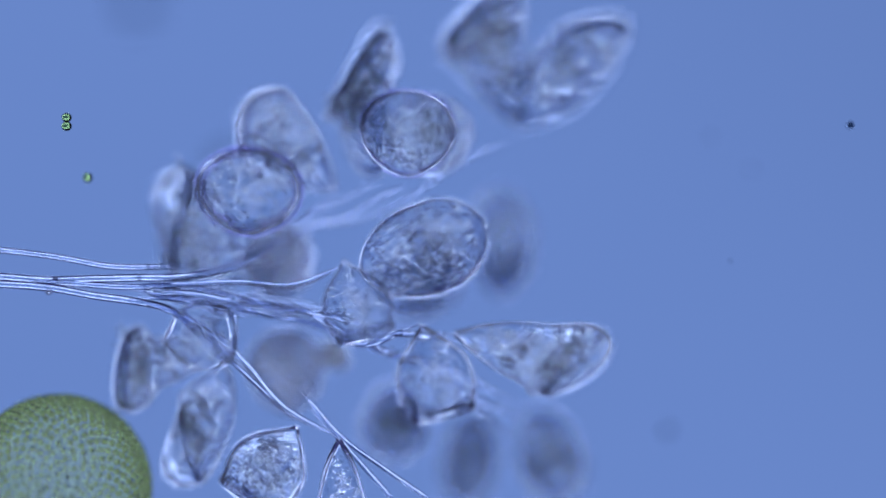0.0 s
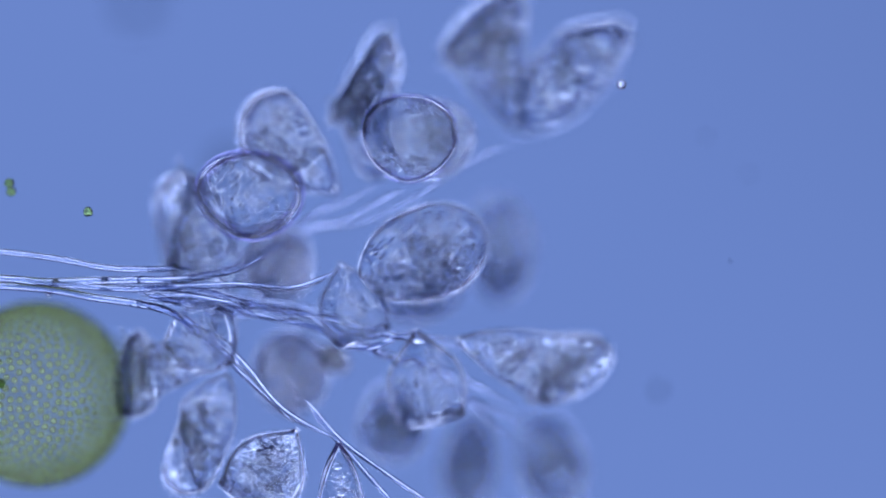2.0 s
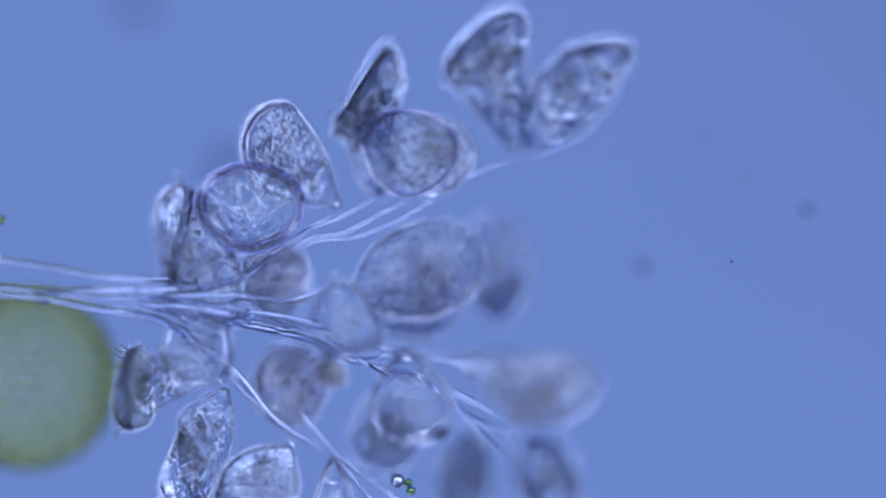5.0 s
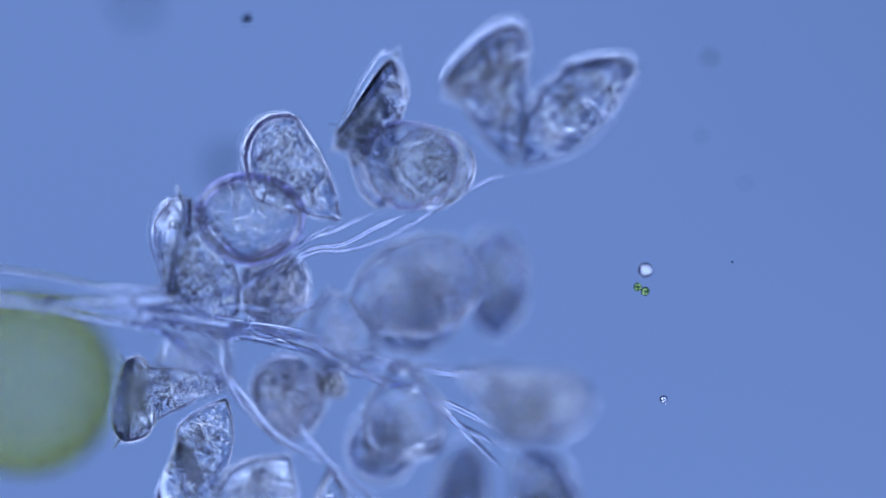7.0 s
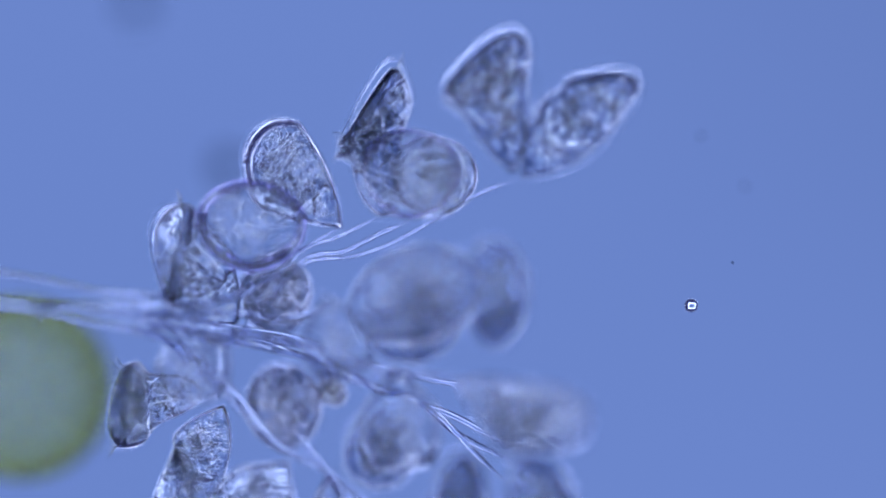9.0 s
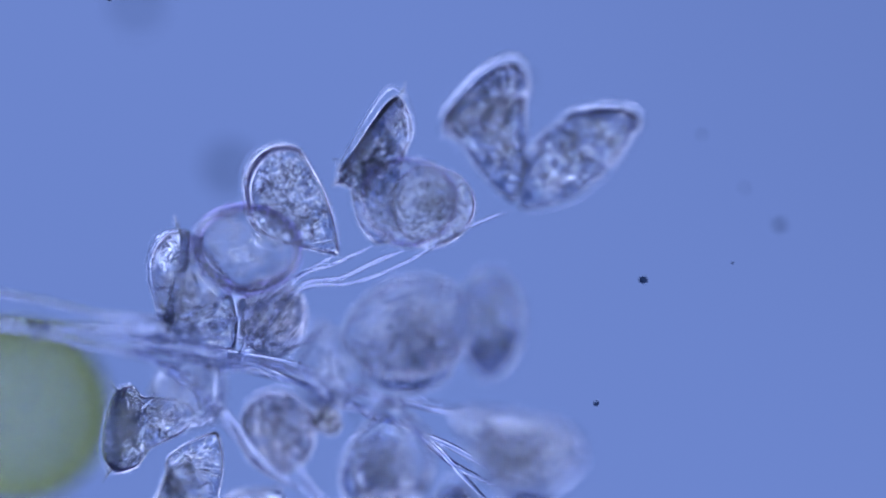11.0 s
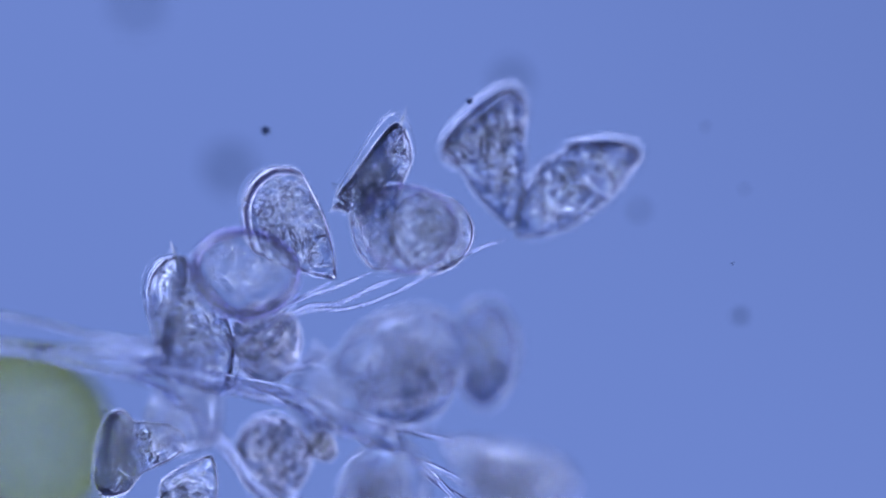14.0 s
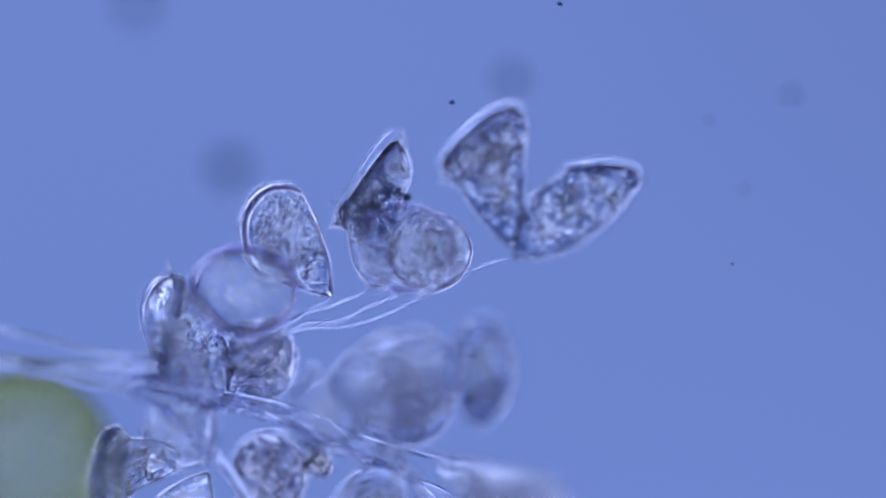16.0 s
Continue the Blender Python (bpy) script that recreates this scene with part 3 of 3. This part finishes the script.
joint((-0.538, -0.09, 0.05), 0.007)
joint((-0.553, -0.092, 0.05), 0.005)
joint((-0.552, -0.064, 0.05), 0.004)
joint((-0.522, -0.032, 0.045), 0.004)
bead((-0.685, -0.055, 0.06), 0.0065)
bead((-0.697, -0.075, 0.06), 0.0065)

# ---- the green ball ----
ball_alga = tagged(new("colonial_alga"), "green hollow ball of many tiny cells rolling beside the stalk", "green alga")
bm = bmesh.new()
ball(bm, (0, 0, 0), 0.164, fine=5)
part("jelly", bm, JELLY, ball_alga, "clear greenish jelly globe")
BALL_PATH = [(0, -0.6858, -0.4252, -0.02), (0.2, -0.6614, -0.4078, -0.07), (0.4, -0.614, -0.3995, -0.1), (0.6, -0.6116, -0.3796, -0.11), (0.8, -0.6289, -0.3694, -0.11), (1.0, -0.6532, -0.3683, -0.11), (1.4, -0.6857, -0.35, -0.11), (1.8, -0.7166, -0.286, -0.12), (2.2, -0.7437, -0.2472, -0.12), (2.5, -0.7596, -0.2359, -0.12), (3.0, -0.7711, -0.233, -0.13), (3.5, -0.7701, -0.2241, -0.15), (4.0, -0.7598, -0.2277, -0.18), (4.6, -0.7562, -0.2326, -0.22), (5.2, -0.7556, -0.2385, -0.26), (5.8, -0.7562, -0.2442, -0.29), (6.5, -0.7598, -0.2467, -0.32), (7.5, -0.7646, -0.2504, -0.35), (9.0, -0.7726, -0.2579, -0.37), (10.2, -0.7772, -0.2819, -0.38), (11.5, -0.7768, -0.3055, -0.38), (13.0, -0.7743, -0.3323, -0.38), (14.5, -0.7699, -0.357, -0.38), (16.0, -0.7677, -0.388, -0.38)]
TOTAL = 1200
spots = []
for i in range(TOTAL):
    z = 1 - 2 * (i + 0.5) / TOTAL
    a = i * math.pi * (3 - math.sqrt(5))
    r = math.sqrt(1 - z * z)
    jitter = Vector((random.uniform(-1, 1), random.uniform(-1, 1), random.uniform(-1, 1))) * 0.009
    spots.append((Vector((r * math.cos(a), r * math.sin(a), z)) + jitter).normalized() * 0.162)
near, rest = spots[:300], spots[300:]
bm = bmesh.new()
bmesh.ops.create_icosphere(bm, subdivisions=2, radius=0.0064)
green_mesh = mesh_of("green_cell", bm, CELL_GREEN)
for p in near:
    dot = new("green_cell", green_mesh)
    dot.location = p
    dot.parent = ball_alga
many_balls("green_cell", rest, [random.uniform(0.006, 0.0067) for _ in rest], CELL_GREEN, ball_alga, fine=2)


# ---- specks and droplets adrift ----
DRIFTERS = []


def speck(kind, material, radius, label, rows):
    """rows: seconds and place."""
    rng = random.Random(len(DRIFTERS))
    if kind == "pair":
        ob = tagged(new("green_cell_pair"), label, "alga")
        for side in (-1, 1):
            bm = bmesh.new()
            ball(bm, (0, side * radius * 0.85, 0), radius * rng.uniform(0.85, 1.05), (1, 0.92, 1), 3)
            part("cell", bm, material, ob)
    else:
        bm = bmesh.new()
        ball(bm, (0, 0, 0), radius, fine=3)
        if kind == "one":
            for v in bm.verts:
                v.co *= 1 + 0.25 * noise.noise(v.co / radius * 1.3 + Vector((len(DRIFTERS), 0, 0)))
        name = "droplet" if kind == "drop" else "speck"
        ob = tagged(new(name, mesh_of(name, bm, material)), label, name)
    DRIFTERS.append((ob, rows))


speck("pair", SPECK_GREEN, 0.009, "two tiny green cells clinging together, adrift in the water",
      [(0, -0.666, 0.225, 0.05), (0.1, -0.6845, 0.2095, 0.03), (0.2, -0.695, 0.1888, 0.01), (0.3, -0.6938, 0.1719, 0.0), (0.4, -0.6718, 0.1453, -0.03), (0.5, -0.6329, 0.1264, -0.05), (0.6, -0.5294, 0.1248, -0.08), (0.7, -0.4478, 0.1895, -0.07), (0.8, -0.403, 0.1985, -0.02), (0.9, -0.4168, 0.1753, 0.03), (1.0, -0.4503, 0.1817, 0.06), (1.1, -0.4752, 0.1843, 0.08), (1.2, -0.5143, 0.1857, 0.11), (1.3, -0.5484, 0.1854, 0.12), (1.4, -0.5973, 0.1753, 0.13), (1.5, -0.628, 0.1654, 0.13), (2.0, -0.7624, 0.1085, 0.08), (2.4, -0.8595, 0.0607, 0.08), (16.0, -1.1642, -0.058, 0.08)])
speck("one", SPECK_GREEN, 0.0085, "tiny dark green cell adrift beside the stalk",
      [(0, -0.6325, 0.1267, 0.0), (0.1, -0.57, 0.116, -0.03), (0.2, -0.4626, 0.1781, -0.06), (0.3, -0.4232, 0.1784, -0.02), (0.4, -0.4294, 0.1655, 0.02), (0.5, -0.4514, 0.1762, 0.04), (0.6, -0.4969, 0.191, 0.05), (0.7, -0.5388, 0.1939, 0.05), (0.8, -0.5858, 0.1879, 0.05), (0.9, -0.6158, 0.1799, 0.05), (1.0, -0.6547, 0.1619, 0.05), (1.1, -0.6797, 0.1499, 0.05), (1.2, -0.7007, 0.1379, 0.05), (1.3, -0.7056, 0.1329, 0.05), (1.4, -0.7146, 0.1249, 0.05), (1.5, -0.7296, 0.1179, 0.05), (1.8, -0.6933, 0.0809, 0.05), (2.0, -0.6272, 0.0659, 0.05), (2.2, -0.5431, 0.0909, 0.05), (2.4, -0.4731, 0.1657, 0.05), (2.6, -0.5119, 0.2085, 0.05), (2.8, -0.5776, 0.2005, 0.05), (3.0, -0.6262, 0.1695, 0.05), (3.2, -0.5573, 0.1306, 0.05), (3.5, -0.4514, 0.1873, 0.05), (3.75, -0.482, 0.2321, 0.05), (4.0, -0.5456, 0.2359, 0.05), (4.2, -0.5901, 0.21, 0.05), (4.7, -0.69, 0.1104, 0.05), (5.3, -0.8383, 0.0209, 0.05), (16.0, -1.0695, -0.0582, 0.05)])
speck("one", SPECK, 0.008, "tiny dark speck gliding past the stalk",
      [(0, -0.3125, -0.0298, -0.2), (0.9, -0.3946, 0.0216, -0.2), (1.1, -0.493, 0.0978, -0.12), (1.2, -0.5539, 0.1375, 0.08), (1.3, -0.6167, 0.1519, 0.05), (1.4, -0.6794, 0.1477, 0.0), (1.5, -0.6864, 0.1312, -0.04), (1.8, -0.5816, 0.0111, 0.0), (2.0, -0.6006, -0.0603, 0.0), (2.5, -0.6162, -0.011, 0.0), (3.0, -0.6659, 0.001, 0.0), (3.6, -0.8455, -0.019, 0.0), (16.0, -1.1748, -0.1578, 0.0)])
speck("one", SPECK_GREEN, 0.009, "small green speck passing the green ball",
      [(0.0, -0.873, 0.021, 0.06), (1.0, -0.8228, -0.0789, 0.06), (1.3, -0.7778, -0.1188, 0.06), (1.5, -0.7577, -0.1507, 0.06), (1.8, -0.7524, -0.2086, 0.06), (2.3, -0.8416, -0.2583, 0.06), (16.0, -1.0683, -0.3538, 0.06)])
speck("drop", BUBBLE, 0.009, "bright clear droplet gliding past the colony",
      [(0.0, -0.0941, -0.0791, 0.04), (0.8, 0.036, 0.041, 0.04), (1.2, 0.1231, 0.1261, 0.04), (1.5, 0.1871, 0.1761, 0.04), (2.0, 0.3159, 0.2909, 0.04), (2.6, 0.4455, 0.5005, 0.04), (16.0, 0.7072, 0.9294, 0.04)])
speck("one", SPECK, 0.008, "soft dark speck drifting in open water",
      [(0.0, -0.2203, -0.5496, 0.2), (1.5, -0.1415, -0.5493, 0.2), (2.5, 0.0059, -0.4602, 0.2), (2.8, 0.1432, -0.3521, 0.2), (3.1, 0.2833, -0.3411, 0.2), (3.5, 0.4653, -0.3301, 0.2), (4.0, 0.648, -0.3406, 0.2), (4.2, 0.6908, -0.3522, 0.2), (4.8, 0.8171, -0.3802, 0.2), (16.0, 1.0824, -0.4452, 0.2)])
speck("one", SPECK, 0.009, "blurred dark speck deep in the open water",
      [(0.0, 0.4106, -0.3307, -0.28), (2.0, 0.3945, -0.2578, -0.28), (4.0, 0.3582, -0.1373, -0.28), (4.2, 0.3519, -0.1228, -0.28), (6.0, 0.4074, 0.1451, -0.28), (8.0, 0.5707, 0.5142, -0.28), (16.0, 0.8351, 0.8607, -0.28)])
speck("pair", SPECK_GREEN, 0.009, "two small green cells gliding through open water",
      [(0.0, -0.2865, -0.564, -0.03), (4.3, -0.1446, -0.501, -0.03), (5.6, -0.004, -0.3195, -0.03), (6.5, 0.0765, -0.179, -0.03), (6.7, 0.165, -0.142, -0.03), (7.0, 0.3508, -0.071, -0.03), (7.25, 0.4506, -0.014, -0.03), (7.5, 0.5364, 0.039, -0.03), (7.8, 0.5952, 0.1308, -0.03), (8.0, 0.669, 0.1867, -0.03), (8.5, 0.8344, 0.3204, -0.03), (16.0, 1.111, 0.6381, -0.03)])
speck("drop", BUBBLE, 0.013, "clear droplet gliding through open water",
      [(0.0, -0.3359, -0.5621, 0.0), (4.3, -0.1841, -0.5093, 0.0), (5.6, 0.016, -0.2985, 0.0), (6.5, 0.1953, -0.1684, 0.0), (6.8, 0.3109, -0.0747, 0.0), (7.0, 0.3566, -0.0369, 0.0), (7.5, 0.4938, 0.0239, 0.0), (7.8, 0.5594, 0.1453, 0.0), (8.2, 0.6527, 0.3194, 0.0), (8.7, 0.7718, 0.4983, 0.0), (16.0, 1.1073, 0.8344, 0.0)])
speck("drop", BUBBLE, 0.007, "small clear droplet gliding past in open water",
      [(0.0, -0.3883, -0.6158, -0.05), (4.5, -0.2655, -0.5421, -0.05), (6.3, 0.0962, -0.3198, -0.05), (7.0, 0.3907, -0.2664, -0.05), (7.5, 0.6177, -0.2072, -0.05), (7.9, 0.7736, -0.2222, -0.05), (8.3, 0.8665, -0.2391, -0.05), (16.0, 1.1135, -0.2584, -0.05)])
speck("one", SPECK, 0.009, "dark speck sinking in from above the colony",
      [(0.0, -0.491, 0.7517, -0.13), (6.0, -0.4066, 0.6049, -0.13), (6.9, -0.354, 0.44, -0.13), (7.0, -0.35, 0.411, -0.13), (7.1, -0.346, 0.378, -0.13), (7.2, -0.327, 0.33, -0.13), (7.3, -0.29, 0.299, -0.12), (7.4, -0.198, 0.267, -0.11), (7.5, -0.214, 0.228, -0.13), (7.6, -0.227, 0.174, -0.18), (8.0, -0.262, 0.09, -0.25), (9.0, -0.3, -0.02, -0.3), (16.0, -0.31, -0.05, -0.3)])
speck("drop", BUBBLE, 0.012, "bright clear droplet crossing the open water",
      [(0.0, -0.085, -0.6671, -0.06), (6.0, -0.0241, -0.5614, -0.06), (7.9, 0.0761, -0.4699, -0.06), (8.2, 0.1262, -0.3796, -0.06), (8.5, 0.2113, -0.2894, -0.06), (8.8, 0.3464, -0.1792, -0.06), (9.0, 0.4395, -0.1001, -0.06), (9.2, 0.4935, -0.028, -0.06), (9.8, 0.6365, 0.1611, -0.06), (10.6, 0.8163, 0.3611, -0.06), (16.0, 1.1148, 0.7402, -0.06)])
speck("one", SPECK, 0.008, "dark speck circling in the open water",
      [(0.0, -0.0853, -0.6185, -0.09), (9.3, 0.0362, -0.5012, -0.09), (10.0, 0.1466, -0.1998, -0.09), (10.7, 0.277, -0.0893, -0.09), (11.3, 0.4485, -0.014, -0.09), (11.5, 0.5127, 0.011, -0.09), (12.0, 0.642, 0.1003, -0.09), (12.5, 0.7191, 0.2086, -0.09), (13.0, 0.7541, 0.3329, -0.09), (13.5, 0.752, 0.4422, -0.09), (14.0, 0.7379, 0.5324, -0.09), (16.0, 0.6174, 0.7427, -0.09)])
speck("one", SPECK, 0.0055, "small round dark speck in open water",
      [(0.0, -0.2265, -0.6158, -0.05), (9.3, -0.024, -0.4989, -0.05), (10.0, 0.086, -0.3189, -0.05), (10.7, 0.2058, -0.2748, -0.05), (11.3, 0.3536, -0.2587, -0.05), (11.5, 0.4155, -0.2447, -0.05), (12.0, 0.5233, -0.2427, -0.05), (12.5, 0.664, -0.2496, -0.05), (13.0, 0.7737, -0.1807, -0.05), (13.4, 0.8545, -0.0988, -0.05), (16.0, 1.0137, 0.2405, -0.05)])
speck("one", SPECK, 0.01, "blurred dark speck drifting off to open water",
      [(0.0, -0.1704, -0.8926, -0.3), (11.0, -0.1479, -0.5741, -0.3), (12.0, -0.076, -0.2659, -0.3), (12.5, 0.0062, -0.04, -0.3), (12.9, 0.1088, -0.0154, -0.3), (13.0, 0.1827, -0.0534, -0.3), (13.5, 0.3633, -0.1149, -0.3), (14.0, 0.5387, -0.1221, -0.3), (14.5, 0.672, -0.119, -0.3), (15.0, 0.7725, -0.1087, -0.3), (15.4, 0.8063, -0.0862, -0.3), (16.0, 0.8575, -0.04, -0.3)])
speck("one", SPECK, 0.005, "pinpoint dark speck above the green ball",
      [(0.0, -0.3891, 0.8523, -0.07), (10.0, -0.5249, 0.5219, -0.07), (11.5, -0.6347, 0.3814, -0.07), (12.2, -0.7016, 0.2742, -0.07), (12.5, -0.7335, 0.2272, -0.07), (13.0, -0.7534, 0.1061, -0.07), (13.6, -0.8144, 0.001, -0.07), (16.0, -0.984, -0.159, -0.07)])
speck("one", SPECK, 0.005, "small dark speck wheeling above the colony",
      [(0.0, -0.2277, 0.9568, -0.1), (13.0, -0.1847, 0.6435, -0.1), (14.0, -0.1445, 0.4928, -0.1), (14.4, -0.0893, 0.3643, -0.1), (14.5, -0.0863, 0.3563, -0.1), (15.0, 0.1505, 0.3553, -0.1), (15.5, 0.2338, 0.3984, -0.1), (16.0, 0.2077, 0.4344, -0.1)])
speck("one", SPECK, 0.005, "small dark speck between the raised cells",
      [(0.0, -0.3071, 0.9505, -0.04), (13.0, -0.2832, 0.6392, -0.04), (14.0, -0.2632, 0.4995, -0.04), (14.3, -0.2273, 0.4277, -0.04), (14.5, -0.1745, 0.2781, -0.04), (14.8, -0.1037, 0.2482, -0.04), (15.4, -0.0239, 0.2502, -0.04), (16.0, 0.0159, 0.2581, -0.04)])
speck("one", SPECK, 0.011, "soft blurred speck far below in open water",
      [(0.0, -0.22, -0.56, -0.4), (11.0, -0.15, -0.3, -0.4), (13.2, 0.1203, -0.0093, -0.4), (14.0, 0.3599, 0.0705, -0.4), (14.5, 0.5009, 0.0819, -0.4), (15.0, 0.5703, 0.1265, -0.4), (15.5, 0.617, 0.1856, -0.4), (16.0, 0.6366, 0.282, -0.4)])
speck("one", SPECK, 0.009, "dark speck rising fast through open water",
      [(0.0, 0.1013, -0.7597, -0.26), (9.4, 0.2026, -0.5572, -0.26), (10.6, 0.5173, -0.1217, -0.26), (11.5, 0.6786, 0.2207, -0.26), (12.0, 0.7316, 0.3893, -0.26), (12.3, 0.7622, 0.4914, -0.26), (16.0, 0.9117, 0.9117, -0.26)])
speck("one", SPECK, 0.009, "soft dark speck drifting down behind the goblet-shaped cell",
      [(0.0, -0.3680, 0.9312, -0.17), (10.5, -0.3327, 0.6785, -0.17), (11.2, -0.3043, 0.4965, -0.17), (11.3, -0.2993, 0.4307, -0.17), (11.4, -0.2942, 0.3691, -0.17), (11.5, -0.2750, 0.3337, -0.17), (11.6, -0.2295, 0.2932, -0.17), (11.7, -0.1830, 0.2649, -0.17), (11.8, -0.1577, 0.2427, -0.17), (12.2, -0.1254, 0.1830, -0.17), (13.0, -0.0950, 0.1223, -0.17), (16.0, -0.0748, 0.0819, -0.17)])
# Lump set far below in place of a blurred dust spot on the optics.
speck("one", SPECK, 0.03, "broad blurred spot standing for dust on the optics",
      [(0.0, -0.4096, 0.1536, -0.75), (16.0, -0.4045, 0.1517, -0.75)])
speck("one", SPECK, 0.022, "dim blurred clump of debris far below",
      [(0.0, 0.129, 0.3214, -0.62), (16.0, 0.1274, 0.3174, -0.62)])
# Another lump in place of optics dust, near the top edge.
speck("one", SPECK, 0.026, "faint blurred spot standing for dust on the optics",
      [(0.0, -0.5901, 0.4697, -0.8), (16.0, -0.5829, 0.4639, -0.8)])
# Still dot in place of a sharp grain of dust on the optics.
speck("one", SPECK, 0.0025, "pinpoint dark spot standing for dust on the optics",
      [(0.0, 0.5125, -0.0212, -0.03), (16.0, 0.5097, -0.0259, -0.03)])
speck("one", SPECK, 0.004, "pinpoint soft speck hanging in open water",
      [(0.0, 0.4873, 0.205, -0.22), (9.0, 0.4647, 0.2038, -0.22), (16.0, 0.4779, 0.2308, -0.22)])
speck("one", SPECK, 0.004, "small soft speck hanging in open water",
      [(0.0, 0.5637, 0.1456, -0.24), (9.0, 0.5453, 0.1134, -0.24), (16.0, 0.5441, 0.108, -0.24)])
speck("one", SPECK, 0.007, "small dark speck at the edge of open water",
      [(0.0, 0.725, 0.2202, 0.0), (0.25, 0.6646, 0.2775, 0.0), (0.5, 0.5972, 0.3449, 0.0), (0.8, 0.5087, 0.4333, 0.0), (1.1, 0.4182, 0.5237, 0.0), (16.0, 0.1151, 0.9336, 0.0)])
speck("one", SPECK, 0.006, "dark speck sweeping over the raised cells",
      [(0.0, -0.3052, 0.8645, -0.1), (12.5, -0.2651, 0.7038, -0.1), (13.2, -0.2329, 0.5030, -0.1), (13.4, -0.2219, 0.4247, -0.1), (13.6, -0.1867, 0.3343, -0.1), (13.8, -0.0703, 0.3052, -0.1), (14.0, 0.0472, 0.2620, -0.1), (14.2, 0.1104, 0.2811, -0.1), (14.5, 0.2018, 0.3223, -0.1), (15.0, 0.3574, 0.4227, -0.1), (15.5, 0.4779, 0.5331, -0.1), (16.0, 0.5482, 0.6235, -0.1)])
speck("one", SPECK, 0.008, "soft dark speck sinking towards the goblet-shaped cell",
      [(0.0, -0.4558, 0.8444, -0.13), (12.5, -0.3956, 0.6737, -0.13), (13.4, -0.3685, 0.4307, -0.13), (13.6, -0.3635, 0.3504, -0.13), (13.8, -0.3524, 0.2681, -0.13), (14.0, -0.3163, 0.2108, -0.13), (14.2, -0.2259, 0.1867, -0.13), (14.4, -0.1446, 0.1667, -0.13), (14.8, -0.0944, 0.1215, -0.13), (16.0, -0.0643, 0.0914, -0.13)])
speck("one", SPECK, 0.007, "small dark speck dropping in behind the goblet-shaped cell",
      [(0.0, -0.4558, 0.9448, -0.1), (13.5, -0.3855, 0.7038, -0.1), (14.6, -0.3373, 0.4347, -0.1), (14.8, -0.3263, 0.3283, -0.1), (15.0, -0.2751, 0.2339, -0.1), (15.2, -0.1948, 0.1797, -0.1), (15.5, -0.1345, 0.1416, -0.1), (16.0, -0.0843, 0.1064, -0.1)])
speck("drop", BUBBLE, 0.008, "small bright droplet rising past the raised cells",
      [(0.0, -0.2247, -0.5609, 0.02), (2.8, -0.1441, -0.4794, 0.02), (3.3, 0.046, 0.141, 0.02), (3.6, 0.1159, 0.2509, 0.02), (4.0, 0.2138, 0.3836, 0.02), (4.4, 0.2955, 0.5001, 0.02), (16.0, 0.5108, 1.0305, 0.02)])
speck("one", SPECK, 0.009, "soft dark speck streaming away from the cells",
      [(0.0, -0.2935, -0.6811, -0.25), (3.0, -0.2309, -0.4937, -0.25), (3.4, -0.0453, -0.0814, -0.25), (3.6, 0.0474, 0.0113, -0.25), (4.0, 0.2264, 0.0319, -0.25), (4.2, 0.324, 0.0298, -0.25), (4.8, 0.5611, 0.0524, -0.25), (5.6, 0.8887, 0.1139, -0.25), (16.0, 1.1384, 0.1438, -0.25)])


# ---- what moves ----
def motions():
    for thing, pose0, own, rise in MOVERS:
        times, *ways = zip(*own)
        rows = []
        for t, x, y, deg in DRIFT:
            dx, dy, turn = (float(np.interp(t, times, way)) for way in ways)
            at = Matrix.Translation(pose0.translation)
            m = pose(x, y, 0, 0, 0, deg) @ pose(dx, dy, 0) @ at @ pose(0, 0, 0, 0, 0, turn) @ at.inverted()
            rows.append((t, m @ pose0 @ pose(0, 0, 0, -rise * min(1, t / 6), 0, 0)))
        walk(thing, rows)
    # The green ball: seconds, place, and the roll so far.
    rows, roll, before = [], 0.0, 0.0
    axis = Vector((0.45, -0.89, 0.1))
    for t, x, y, z in BALL_PATH:
        rate = 85 if t <= 4 else 60 if t < 6.3 else 26 if t < 9.5 else 14
        roll += rate * (t - before)
        before = t
        rows.append((t, Matrix.Translation((x, y, z)) @ Matrix.Rotation(radians(roll), 4, axis)))
    walk(ball_alga, rows)
    for ob, places in DRIFTERS:
        walk(ob, [(t, pose(x, y, z, 0, 0, 12 * i)) for i, (t, x, y, z) in enumerate(places)])


motions()
